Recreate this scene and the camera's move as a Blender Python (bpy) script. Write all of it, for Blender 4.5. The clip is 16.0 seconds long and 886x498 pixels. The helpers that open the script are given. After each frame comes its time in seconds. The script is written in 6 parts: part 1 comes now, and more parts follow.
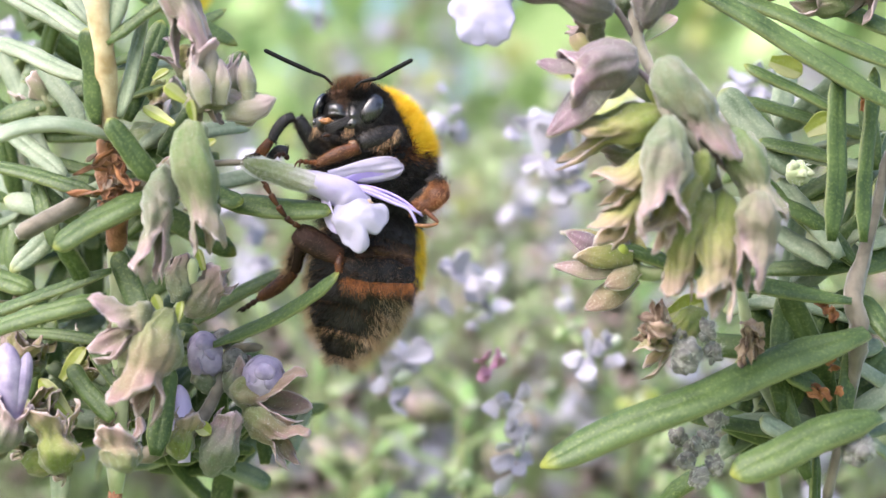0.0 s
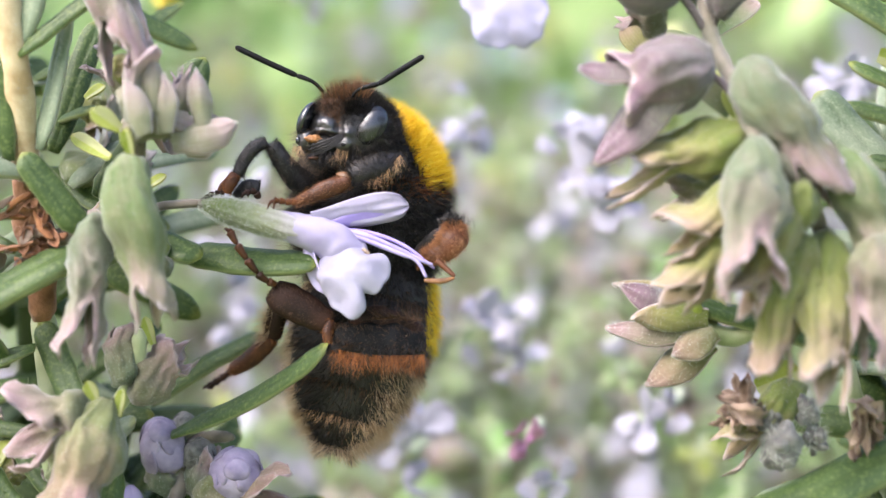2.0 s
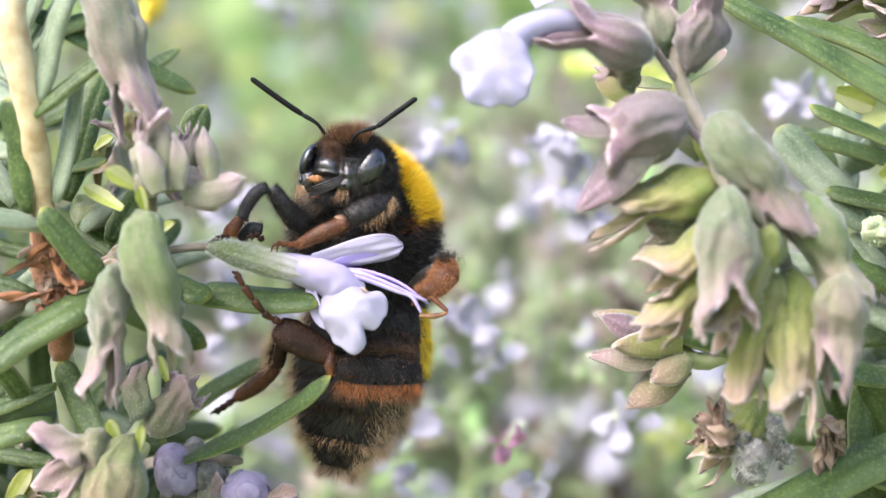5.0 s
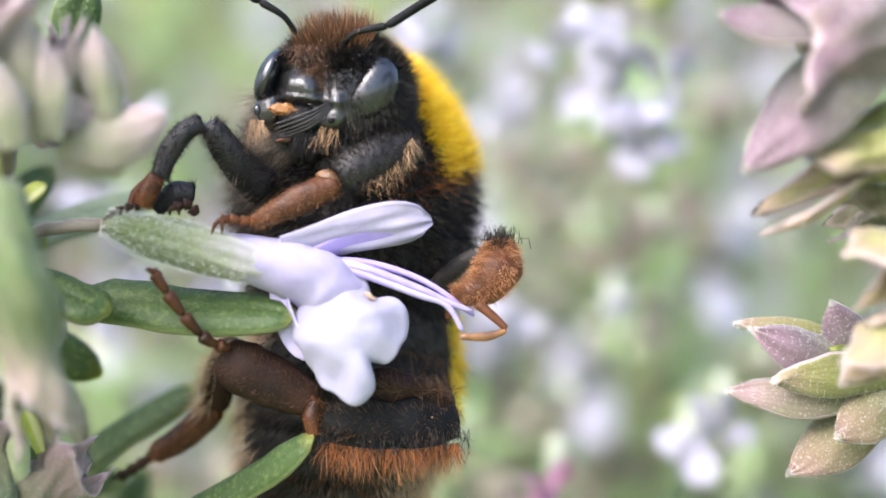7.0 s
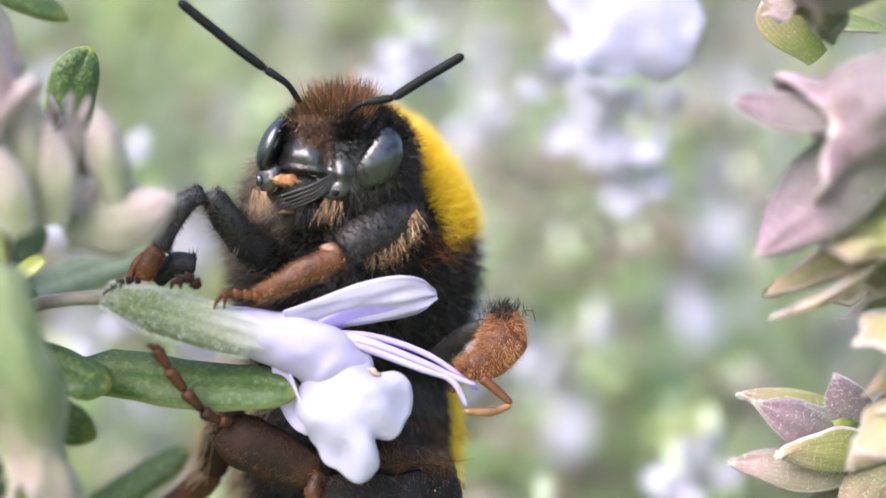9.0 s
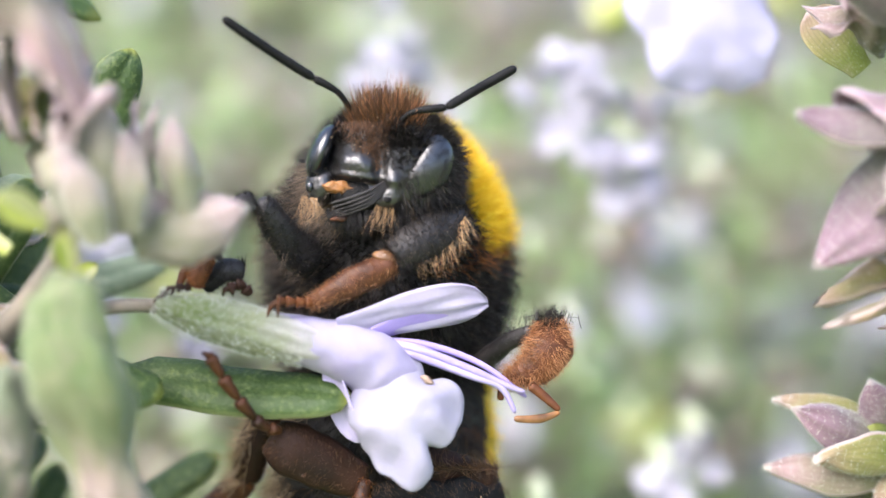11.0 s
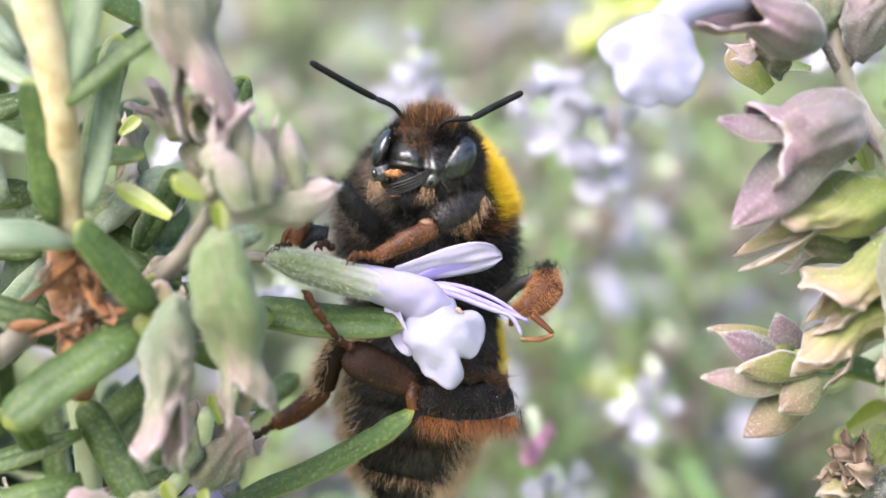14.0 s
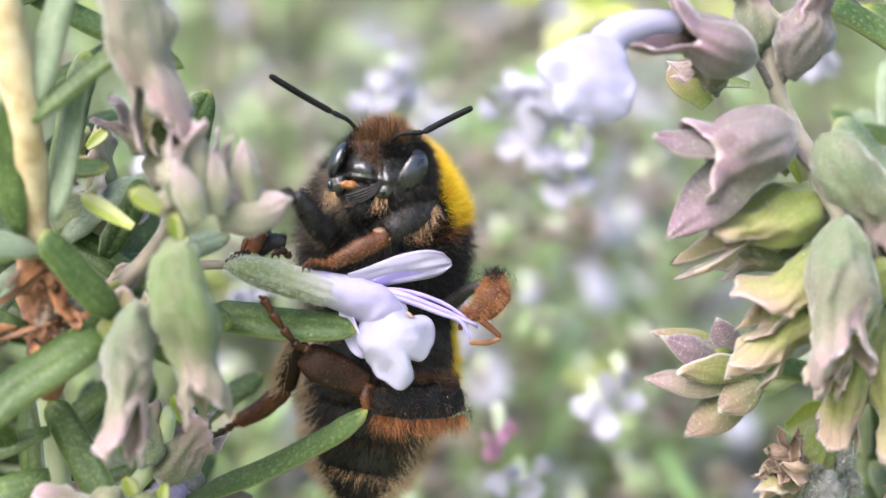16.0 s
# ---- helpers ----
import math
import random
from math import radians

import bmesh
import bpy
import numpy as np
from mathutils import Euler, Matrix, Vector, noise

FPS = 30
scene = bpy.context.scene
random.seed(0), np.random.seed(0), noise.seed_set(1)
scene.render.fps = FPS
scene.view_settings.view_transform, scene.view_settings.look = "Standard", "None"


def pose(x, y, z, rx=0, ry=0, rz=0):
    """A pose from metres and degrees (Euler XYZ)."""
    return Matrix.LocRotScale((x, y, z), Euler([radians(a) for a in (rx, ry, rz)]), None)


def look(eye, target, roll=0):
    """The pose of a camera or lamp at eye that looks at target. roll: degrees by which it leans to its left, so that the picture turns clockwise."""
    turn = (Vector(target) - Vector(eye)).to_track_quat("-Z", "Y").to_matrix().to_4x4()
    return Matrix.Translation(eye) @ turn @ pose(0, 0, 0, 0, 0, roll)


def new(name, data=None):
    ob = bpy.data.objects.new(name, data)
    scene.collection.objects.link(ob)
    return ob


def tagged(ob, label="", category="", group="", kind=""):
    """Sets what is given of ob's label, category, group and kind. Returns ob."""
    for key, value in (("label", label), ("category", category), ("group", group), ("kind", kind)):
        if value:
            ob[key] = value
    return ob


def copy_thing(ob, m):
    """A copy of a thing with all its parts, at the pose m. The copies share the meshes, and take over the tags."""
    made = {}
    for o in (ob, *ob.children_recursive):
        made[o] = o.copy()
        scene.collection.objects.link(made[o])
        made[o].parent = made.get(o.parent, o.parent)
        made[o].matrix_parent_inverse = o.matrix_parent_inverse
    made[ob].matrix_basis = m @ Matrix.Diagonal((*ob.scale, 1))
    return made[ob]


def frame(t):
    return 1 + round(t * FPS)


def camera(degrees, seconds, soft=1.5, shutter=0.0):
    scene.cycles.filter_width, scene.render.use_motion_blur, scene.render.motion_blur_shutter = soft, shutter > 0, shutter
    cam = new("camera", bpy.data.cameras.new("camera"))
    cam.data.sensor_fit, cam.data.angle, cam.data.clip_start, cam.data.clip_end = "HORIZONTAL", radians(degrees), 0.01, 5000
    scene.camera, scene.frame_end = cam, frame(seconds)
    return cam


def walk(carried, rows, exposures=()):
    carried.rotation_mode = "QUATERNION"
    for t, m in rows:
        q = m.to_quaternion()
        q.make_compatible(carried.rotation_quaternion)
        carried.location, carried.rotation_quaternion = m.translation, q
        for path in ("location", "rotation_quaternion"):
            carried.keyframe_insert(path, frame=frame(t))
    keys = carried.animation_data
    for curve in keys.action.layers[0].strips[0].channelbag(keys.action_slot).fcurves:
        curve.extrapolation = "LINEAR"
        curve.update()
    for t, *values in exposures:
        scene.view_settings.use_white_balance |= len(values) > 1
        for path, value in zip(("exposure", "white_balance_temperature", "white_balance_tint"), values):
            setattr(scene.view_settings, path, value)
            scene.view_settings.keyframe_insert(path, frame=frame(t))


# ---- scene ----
# Lengths in the tables below are millimetres; everything is scaled to metres as it is built.
MM = 0.001
rnd = random.Random(7)


def cam_pose(x, y, z, pitch, roll, yaw):
    return pose(x * MM, y * MM, z * MM, 90 + pitch, roll, yaw)


# the camera and its way
cam = camera(30.0, 16.0, soft=1.5)
walk(cam, [
    (0.0, cam_pose(0.00, 0.00, -0.00, 6.57, -2.31, 5.68)),
    (0.5, cam_pose(1.60, 8.94, 2.53, 6.07, -1.93, 7.28)),
    (1.0, cam_pose(-0.27, 13.55, 4.87, 5.89, -1.66, 7.50)),
    (1.5, cam_pose(-2.16, 12.02, 5.71, 5.76, -1.32, 6.84)),
    (2.0, cam_pose(-1.83, 23.49, 7.28, 5.52, -1.22, 6.94)),
    (2.5, cam_pose(-1.46, 23.72, 6.55, 5.57, -1.20, 6.93)),
    (3.0, cam_pose(0.87, 9.42, 4.57, 5.48, -0.95, 7.44)),
    (3.5, cam_pose(1.27, 1.98, 5.82, 4.79, -0.49, 6.94)),
    (4.0, cam_pose(1.73, 0.02, 6.52, 4.33, -0.95, 7.22)),
    (4.2, cam_pose(0.20, 1.10, 7.66, 4.31, -0.71, 6.63)),
    (6.3, cam_pose(-9.30, 46.37, 16.98, -0.73, 0.54, 2.72)),
    (6.5, cam_pose(-11.62, 48.06, 17.00, -1.06, 0.42, 1.44)),
    (7.0, cam_pose(-12.67, 51.32, 18.13, -1.82, 0.66, 0.67)),
    (7.5, cam_pose(-14.41, 52.22, 18.84, -2.30, 0.58, -0.35)),
    (8.0, cam_pose(-15.69, 52.24, 19.05, -2.03, 0.33, -1.45)),
    (8.5, cam_pose(-15.91, 51.21, 20.16, -2.39, 0.24, -1.85)),
    (9.0, cam_pose(-14.28, 52.03, 21.66, -3.09, 0.24, -0.91)),
    (9.2, cam_pose(-17.15, 51.91, 22.48, -2.94, 0.13, -2.71)),
    (11.3, cam_pose(-21.15, 52.58, 22.38, -3.64, -0.50, -6.34)),
    (11.5, cam_pose(-22.30, 53.63, 23.10, -3.42, -0.74, -7.76)),
    (12.0, cam_pose(-21.65, 53.93, 21.82, -3.58, -0.50, -6.27)),
    (12.5, cam_pose(-20.93, 44.82, 24.32, -4.24, -0.45, -5.57)),
    (13.0, cam_pose(-22.89, 43.93, 21.87, -3.77, -0.22, -6.43)),
    (13.5, cam_pose(-22.46, 36.67, 21.77, -3.30, -0.05, -5.45)),
    (14.0, cam_pose(-24.10, 31.42, 21.71, -3.14, -0.14, -6.06)),
    (14.5, cam_pose(-27.02, 30.14, 21.34, -3.00, -0.10, -7.20)),
    (15.0, cam_pose(-22.64, 29.14, 22.82, -3.79, -0.15, -5.72)),
    (15.5, cam_pose(-22.04, 27.99, 22.16, -3.47, -0.09, -5.23)),
    (16.0, cam_pose(-21.12, 27.50, 23.10, -3.75, -0.26, -5.21)),
], exposures=[(0.0, 1.90, 6350, 17), (4.2, 1.90, 6350, 17), (6.3, 2.0, 6200, 14), (9.2, 2.0, 6200, 14), (12.5, 1.98, 6300, 14), (16.0, 1.88, 6300, 14)])
focus = new("focus_mark")
focus.location = (-0.0175, 0.1058, 0.018)
cam.data.dof.use_dof = True
cam.data.dof.focus_object = focus
cam.data.dof.aperture_fstop = 27.0

# daylight: bright thin cloud, soft sun from above and behind the camera's left
world = bpy.data.worlds.new("world")
scene.world = world
world.use_nodes = True
wn = world.node_tree
sky = wn.nodes.new("ShaderNodeTexSky")
sky.sky_type = "NISHITA"
sky.sun_disc = False
sky.sun_elevation = radians(45)
sky.sun_rotation = radians(221)
sky.dust_density = 3.0
wn.links.new(sky.outputs["Color"], wn.nodes["Background"].inputs["Color"])
wn.nodes["Background"].inputs["Strength"].default_value = 0.15
sun = new("sun", bpy.data.lights.new("sun", "SUN"))
sun.data.energy = 1.8
sun.data.angle = radians(48)
sun.data.color = (1.0, 0.965, 0.92)
sun.matrix_world = look((-0.75, -0.65, 1.15), (0, 0.2, 0))


# ---- materials ----
def material(name, rough=0.6, sheen=0.0, spec=0.5, coat=0.0):
    m = bpy.data.materials.new(name)
    m.use_nodes = True
    b = m.node_tree.nodes["Principled BSDF"]
    b.inputs["Roughness"].default_value = rough
    b.inputs["Specular IOR Level"].default_value = spec
    b.inputs["Sheen Weight"].default_value = sheen
    b.inputs["Sheen Roughness"].default_value = 0.4
    b.inputs["Coat Weight"].default_value = coat
    b.inputs["Coat Roughness"].default_value = 0.1
    return m, m.node_tree, b


def tex(nt, kind, scale, **sets):
    """A texture in the object's own metres, shifted by a random step for each object."""
    co = nt.nodes.new("ShaderNodeTexCoord")
    info = nt.nodes.new("ShaderNodeObjectInfo")
    add = nt.nodes.new("ShaderNodeVectorMath")
    nt.links.new(co.outputs["Object"], add.inputs[0])
    nt.links.new(info.outputs["Random"], add.inputs[1])
    n = nt.nodes.new(kind)
    n.inputs["Scale"].default_value = scale
    for k, v in sets.items():
        n.inputs[k].default_value = v
    nt.links.new(add.outputs[0], n.inputs["Vector"])
    return n


def ramp(nt, source, stops):
    r = nt.nodes.new("ShaderNodeValToRGB")
    el = r.color_ramp.elements
    while len(el) < len(stops):
        el.new(0.5)
    for e, (p, c) in zip(el, stops):
        e.position, e.color = p, (*c, 1)
    nt.links.new(source, r.inputs["Fac"])
    return r.outputs["Color"]


def mix(nt, fac, a, b):
    n = nt.nodes.new("ShaderNodeMix")
    n.data_type = "RGBA"
    if isinstance(fac, float):
        n.inputs[0].default_value = fac
    else:
        nt.links.new(fac, n.inputs[0])
    for i, c in ((6, a), (7, b)):
        if isinstance(c, tuple):
            n.inputs[i].default_value = (*c, 1)
        else:
            nt.links.new(c, n.inputs[i])
    return n.outputs[2]


def bump(nt, b, source, depth, strength=1.0):
    n = nt.nodes.new("ShaderNodeBump")
    n.inputs["Distance"].default_value = depth * MM
    n.inputs["Strength"].default_value = strength
    nt.links.new(source, n.inputs["Height"])
    nt.links.new(n.outputs["Normal"], b.inputs["Normal"])


def translucent(m, colour, share):
    """Lets part of the light through a thin leaf or petal."""
    nt = m.node_tree
    b, out = nt.nodes["Principled BSDF"], nt.nodes["Material Output"]
    t = nt.nodes.new("ShaderNodeBsdfTranslucent")
    if isinstance(colour, tuple):
        t.inputs["Color"].default_value = (*colour, 1)
    else:
        nt.links.new(colour, t.inputs["Color"])
    s = nt.nodes.new("ShaderNodeMixShader")
    s.inputs[0].default_value = share
    nt.links.new(b.outputs[0], s.inputs[1])
    nt.links.new(t.outputs[0], s.inputs[2])
    nt.links.new(s.outputs[0], out.inputs["Surface"])


def uv_axis(nt, axis):
    u = nt.nodes.new("ShaderNodeUVMap")
    sep = nt.nodes.new("ShaderNodeSeparateXYZ")
    nt.links.new(u.outputs[0], sep.inputs[0])
    return sep.outputs[axis]


def leaf_material(name, dark, light, under, edge, share=0.25):
    """Leathery needle leaf: pebbled upper face, felted pale under face, paler rolled margin."""
    m, nt, b = material(name, rough=0.46, sheen=0.06, spec=0.36)
    n = tex(nt, "ShaderNodeTexNoise", 420.0, Detail=4.0)
    top = ramp(nt, n.outputs["Fac"], [(0.32, dark), (0.68, light)])
    fine = tex(nt, "ShaderNodeTexNoise", 5200.0, Detail=2.0)
    top = mix(nt, ramp(nt, fine.outputs["Fac"], [(0.5, (0, 0, 0)), (0.75, (0.35, 0.35, 0.35))]), top, edge)
    mask = ramp(nt, uv_axis(nt, 0), [(0.0, (0.6, 0.6, 0.6)), (0.06, (0, 0, 0)), (0.46, (0, 0, 0)), (0.53, (1, 1, 1))])
    col = mix(nt, mask, top, under)
    tipc = ramp(nt, uv_axis(nt, 1), [(0.9, (0, 0, 0)), (1.0, (0.55, 0.55, 0.55))])
    col = mix(nt, tipc, col, (0.36, 0.36, 0.06))
    nt.links.new(col, b.inputs["Base Color"])
    v = tex(nt, "ShaderNodeTexVoronoi", 6800.0)
    bump(nt, b, v.outputs["Distance"], 0.05, 0.45)
    translucent(m, col, share)
    return m


LEAF = leaf_material("leaf_green", (0.031, 0.062, 0.014), (0.075, 0.122, 0.034), (0.30, 0.34, 0.16), (0.25, 0.31, 0.10))
LEAF_PALE = leaf_material("leaf_pale", (0.125, 0.18, 0.105), (0.27, 0.32, 0.22), (0.42, 0.45, 0.34), (0.42, 0.46, 0.33))
LEAF_YOUNG = leaf_material("leaf_young", (0.30, 0.38, 0.06), (0.46, 0.50, 0.12), (0.50, 0.52, 0.26), (0.5, 0.55, 0.25), 0.4)
# far leaves: LEAF brightened in colour, making up for light lost in the bush
LEAF_FAR_LIT = leaf_material("leaf_far_lit", (0.145, 0.30, 0.08), (0.39, 0.54, 0.23), (0.52, 0.57, 0.37), (0.48, 0.55, 0.33), 0.4)


def calyx_material(name, body, mid, lip, share=0.35, ribs=0.25):
    """Downy sepal tube: ribbed, green at the base and flushed towards the lips."""
    m, nt, b = material(name, rough=0.75, sheen=0.5, spec=0.25)
    along = uv_axis(nt, 1)
    n = tex(nt, "ShaderNodeTexNoise", 700.0, Detail=5.0)
    jit = nt.nodes.new("ShaderNodeMath")
    jit.operation = "MULTIPLY_ADD"
    jit.inputs[1].default_value = 0.45
    part_way = nt.nodes.new("ShaderNodeMath")
    part_way.operation = "MULTIPLY"
    part_way.inputs[1].default_value = 0.72
    nt.links.new(along, part_way.inputs[0])
    nt.links.new(n.outputs["Fac"], jit.inputs[0])
    nt.links.new(part_way.outputs[0], jit.inputs[2])
    col = ramp(nt, jit.outputs[0], [(0.42, body), (0.68, mid), (0.93, lip)])
    patch = tex(nt, "ShaderNodeTexNoise", 330.0, Detail=6.0, Roughness=0.65)
    col = mix(nt, ramp(nt, patch.outputs["Fac"], [(0.48, (0, 0, 0)), (0.68, (0.4, 0.4, 0.4))]), col, lip)
    col = mix(nt, ramp(nt, patch.outputs["Fac"], [(0.30, (0.5, 0.5, 0.5)), (0.44, (0, 0, 0))]), col, (0.20, 0.20, 0.10))
    down = tex(nt, "ShaderNodeTexNoise", 9000.0, Detail=2.0, Roughness=0.7)
    col = mix(nt, ramp(nt, down.outputs["Fac"], [(0.52, (0, 0, 0)), (0.75, (0.2, 0.2, 0.2))]), col, (0.60, 0.58, 0.50))
    rib = nt.nodes.new("ShaderNodeTexWave")
    uvn = nt.nodes.new("ShaderNodeUVMap")
    nt.links.new(uvn.outputs[0], rib.inputs["Vector"])
    rib.inputs["Scale"].default_value = 3.6
    rib.inputs["Distortion"].default_value = 1.2
    col = mix(nt, ramp(nt, rib.outputs["Fac"], [(0.0, (ribs, ribs, ribs)), (0.35, (0, 0, 0))]), col, (0.13, 0.13, 0.07))
    nt.links.new(col, b.inputs["Base Color"])
    rim = ramp(nt, along, [(0.92, (0, 0, 0)), (0.99, (0.55, 0.55, 0.55))])
    col = mix(nt, rim, col, (0.70, 0.58, 0.58))
    dots = tex(nt, "ShaderNodeTexVoronoi", 4600.0, Randomness=1.0)
    col = mix(nt, ramp(nt, dots.outputs["Distance"], [(0.12, (0.2, 0.2, 0.2)), (0.22, (0, 0, 0))]), col, (0.70, 0.68, 0.56))
    nt.links.new(col, b.inputs["Base Color"])
    bump(nt, b, down.outputs["Fac"], 0.06, 0.7)
    translucent(m, col, share)
    return m


CALYX_GREEN = calyx_material("calyx_green", (0.15, 0.215, 0.085), (0.24, 0.275, 0.14), (0.37, 0.28, 0.25))
CALYX_FLOWER = calyx_material("calyx_flower", (0.19, 0.25, 0.09), (0.34, 0.37, 0.22), (0.56, 0.52, 0.55), ribs=0.12)
CALYX_PINK = calyx_material("calyx_pink", (0.18, 0.19, 0.105), (0.255, 0.215, 0.165), (0.36, 0.25, 0.265))
CALYX_BLUSH = calyx_material("calyx_blush", (0.25, 0.265, 0.15), (0.37, 0.315, 0.265), (0.48, 0.36, 0.385), 0.4)
CALYX_PURPLE = calyx_material("calyx_purple", (0.125, 0.115, 0.105), (0.165, 0.12, 0.14), (0.25, 0.155, 0.205), 0.22)
CALYX_YELLOW = calyx_material("calyx_yellow", (0.175, 0.225, 0.05), (0.28, 0.285, 0.095), (0.38, 0.275, 0.21))
CALYX_GREY = calyx_material("calyx_grey", (0.13, 0.165, 0.095), (0.20, 0.20, 0.14), (0.33, 0.22, 0.235), 0.25)
CALYX_BROWN = calyx_material("calyx_brown", (0.16, 0.185, 0.075), (0.235, 0.185, 0.115), (0.27, 0.17, 0.16), 0.25)


def plain_material(name, a, c, scale, rough=0.7, sheen=0.0, depth=0.03, share=0.0, coat=0.0, spec=0.5):
    m, nt, b = material(name, rough, sheen, spec, coat)
    n = tex(nt, "ShaderNodeTexNoise", scale, Detail=5.0)
    col = ramp(nt, n.outputs["Fac"], [(0.33, a), (0.67, c)])
    nt.links.new(col, b.inputs["Base Color"])
    f = tex(nt, "ShaderNodeTexNoise", scale * 7, Detail=3.0)
    if depth:
        bump(nt, b, f.outputs["Fac"], depth, 0.6)
    if share:
        translucent(m, col, share)
    return m


def fur_material(name, a, c, rough=0.45, share=0.0, spec=0.4):
    """Hair whose colour varies from one strand to the next."""
    m, nt, b = material(name, rough, 0.0, spec)
    geo = nt.nodes.new("ShaderNodeNewGeometry")
    col = ramp(nt, geo.outputs["Random Per Island"], [(0.0, a), (0.55, tuple(0.6 * i + 0.4 * j for i, j in zip(a, c))), (1.0, c)])
    nt.links.new(col, b.inputs["Base Color"])
    if share:
        translucent(m, col, share)
    return m


PETAL_WHITE = plain_material("petal_white", (0.34, 0.325, 0.44), (0.45, 0.435, 0.53), 330.0, 0.55, 0.15, 0.09, 0.35, spec=0.3)
PETAL_PALE = plain_material("petal_pale", (0.39, 0.35, 0.52), (0.53, 0.495, 0.63), 420.0, 0.55, 0.15, 0.05, 0.35, spec=0.3)
# darker copy of PETAL_PALE: dims the sunlit hanging flower by its colour
PETAL_DIMMED = plain_material("petal_dimmed", (0.29, 0.28, 0.41), (0.38, 0.37, 0.49), 300.0, 0.55, 0.15, 0.06, 0.35, spec=0.3)
PETAL_LILAC = plain_material("petal_lilac", (0.54, 0.46, 0.78), (0.72, 0.66, 0.88), 260.0, 0.55, 0.15, 0.02, 0.35, spec=0.3)
STAMEN = plain_material("stamen_violet", (0.32, 0.27, 0.55), (0.48, 0.42, 0.68), 700.0, 0.5, 0.1, 0.02, 0.2, spec=0.3)
PETAL_VIOLET = plain_material("petal_violet", (0.30, 0.23, 0.58), (0.46, 0.38, 0.74), 500.0, 0.5, 0.1, 0.015, 0.25, spec=0.3)
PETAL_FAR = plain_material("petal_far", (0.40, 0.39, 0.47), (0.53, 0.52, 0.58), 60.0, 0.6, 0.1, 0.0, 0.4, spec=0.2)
BUD_LILAC = plain_material("bud_lilac", (0.20, 0.165, 0.27), (0.40, 0.345, 0.47), 900.0, 0.65, 0.3, 0.05, 0.15)
PETAL_YELLOW = plain_material("petal_yellow", (0.70, 0.50, 0.02), (0.90, 0.72, 0.06), 300.0, 0.6, 0.2, 0.0, 0.2)
PINK = plain_material("petal_pink", (0.42, 0.18, 0.31), (0.56, 0.30, 0.43), 300.0, 0.6, 0.2, 0.0, 0.2)
STEM_TAN = plain_material("stem_tan", (0.34, 0.24, 0.11), (0.56, 0.46, 0.28), 900.0, 0.75, 0.3, 0.06)
STEM_GREY = plain_material("stem_grey", (0.085, 0.075, 0.055), (0.20, 0.17, 0.13), 700.0, 0.8, 0.4, 0.06)
STEM_STALK = plain_material("stem_stalk", (0.10, 0.105, 0.06), (0.20, 0.17, 0.14), 700.0, 0.8, 0.4, 0.06)
STEM_GREEN = plain_material("stem_green", (0.28, 0.34, 0.18), (0.42, 0.44, 0.28), 600.0, 0.75, 0.4, 0.05)
STEM_DARK = plain_material("stem_shade", (0.10, 0.12, 0.05), (0.20, 0.21, 0.10), 90.0, 0.8, 0.1, 0.0)
BARK = plain_material("bark_brown", (0.13, 0.055, 0.025), (0.36, 0.17, 0.09), 900.0, 0.8, 0.1, 0.12)
DRY = plain_material("dry_husk", (0.09, 0.05, 0.035), (0.42, 0.31, 0.23), 700.0, 0.8, 0.2, 0.10, 0.12)
DRY_GREY = plain_material("dry_grey", (0.055, 0.055, 0.05), (0.24, 0.235, 0.22), 1300.0, 0.9, 0.3, 0.14)
RUST = plain_material("dry_rust", (0.16, 0.06, 0.025), (0.46, 0.20, 0.08), 900.0, 0.8, 0.2, 0.10, 0.15)
FELT = plain_material("white_felt", (0.42, 0.46, 0.38), (0.66, 0.67, 0.62), 1500.0, 0.9, 0.5, 0.1)

# the insect
CHITIN = plain_material("chitin_black", (0.003, 0.003, 0.003), (0.016, 0.014, 0.015), 900.0, 0.36, 0.0, 0.06, coat=0.0, spec=1.0)
CHITIN_SATIN = plain_material("chitin_satin", (0.007, 0.006, 0.006), (0.022, 0.018, 0.017), 1200.0, 0.55, 0.0, 0.05, spec=0.45)
CHITIN_RUST = plain_material("chitin_rust", (0.022, 0.008, 0.004), (0.10, 0.035, 0.013), 900.0, 0.5, 0.0, 0.06, 0.08, spec=0.3)
CHITIN_BROWN = plain_material("chitin_brown", (0.010, 0.005, 0.003), (0.034, 0.014, 0.008), 900.0, 0.6, 0.0, 0.05, spec=0.2)
CHITIN_AMBER = plain_material("chitin_amber", (0.055, 0.018, 0.006), (0.17, 0.058, 0.018), 700.0, 0.5, 0.0, 0.05, 0.12, spec=0.3)
CHITIN_HORN = plain_material("chitin_horn", (0.08, 0.035, 0.012), (0.36, 0.17, 0.06), 900.0, 0.4, 0.1, 0.02, 0.15)
EYE = plain_material("eye_black", (0.003, 0.004, 0.006), (0.010, 0.011, 0.015), 500.0, 0.27, 0.0, 0.0, coat=0.0, spec=0.9)
LABRUM = plain_material("labrum_horn", (0.035, 0.016, 0.007), (0.40, 0.17, 0.045), 1500.0, 0.45, 0.0, 0.06, spec=0.4)
FEELER = plain_material("feeler_black", (0.003, 0.003, 0.003), (0.009, 0.009, 0.009), 1500.0, 0.6, 0.0, 0.05, spec=0.14)
FUR_BLACK = fur_material("fur_black", (0.003, 0.003, 0.003), (0.026, 0.022, 0.021), 0.42, 0.0, 0.28)
FUR_BROWN = fur_material("fur_brown", (0.030, 0.014, 0.007), (0.17, 0.085, 0.04), 0.5, 0.12)
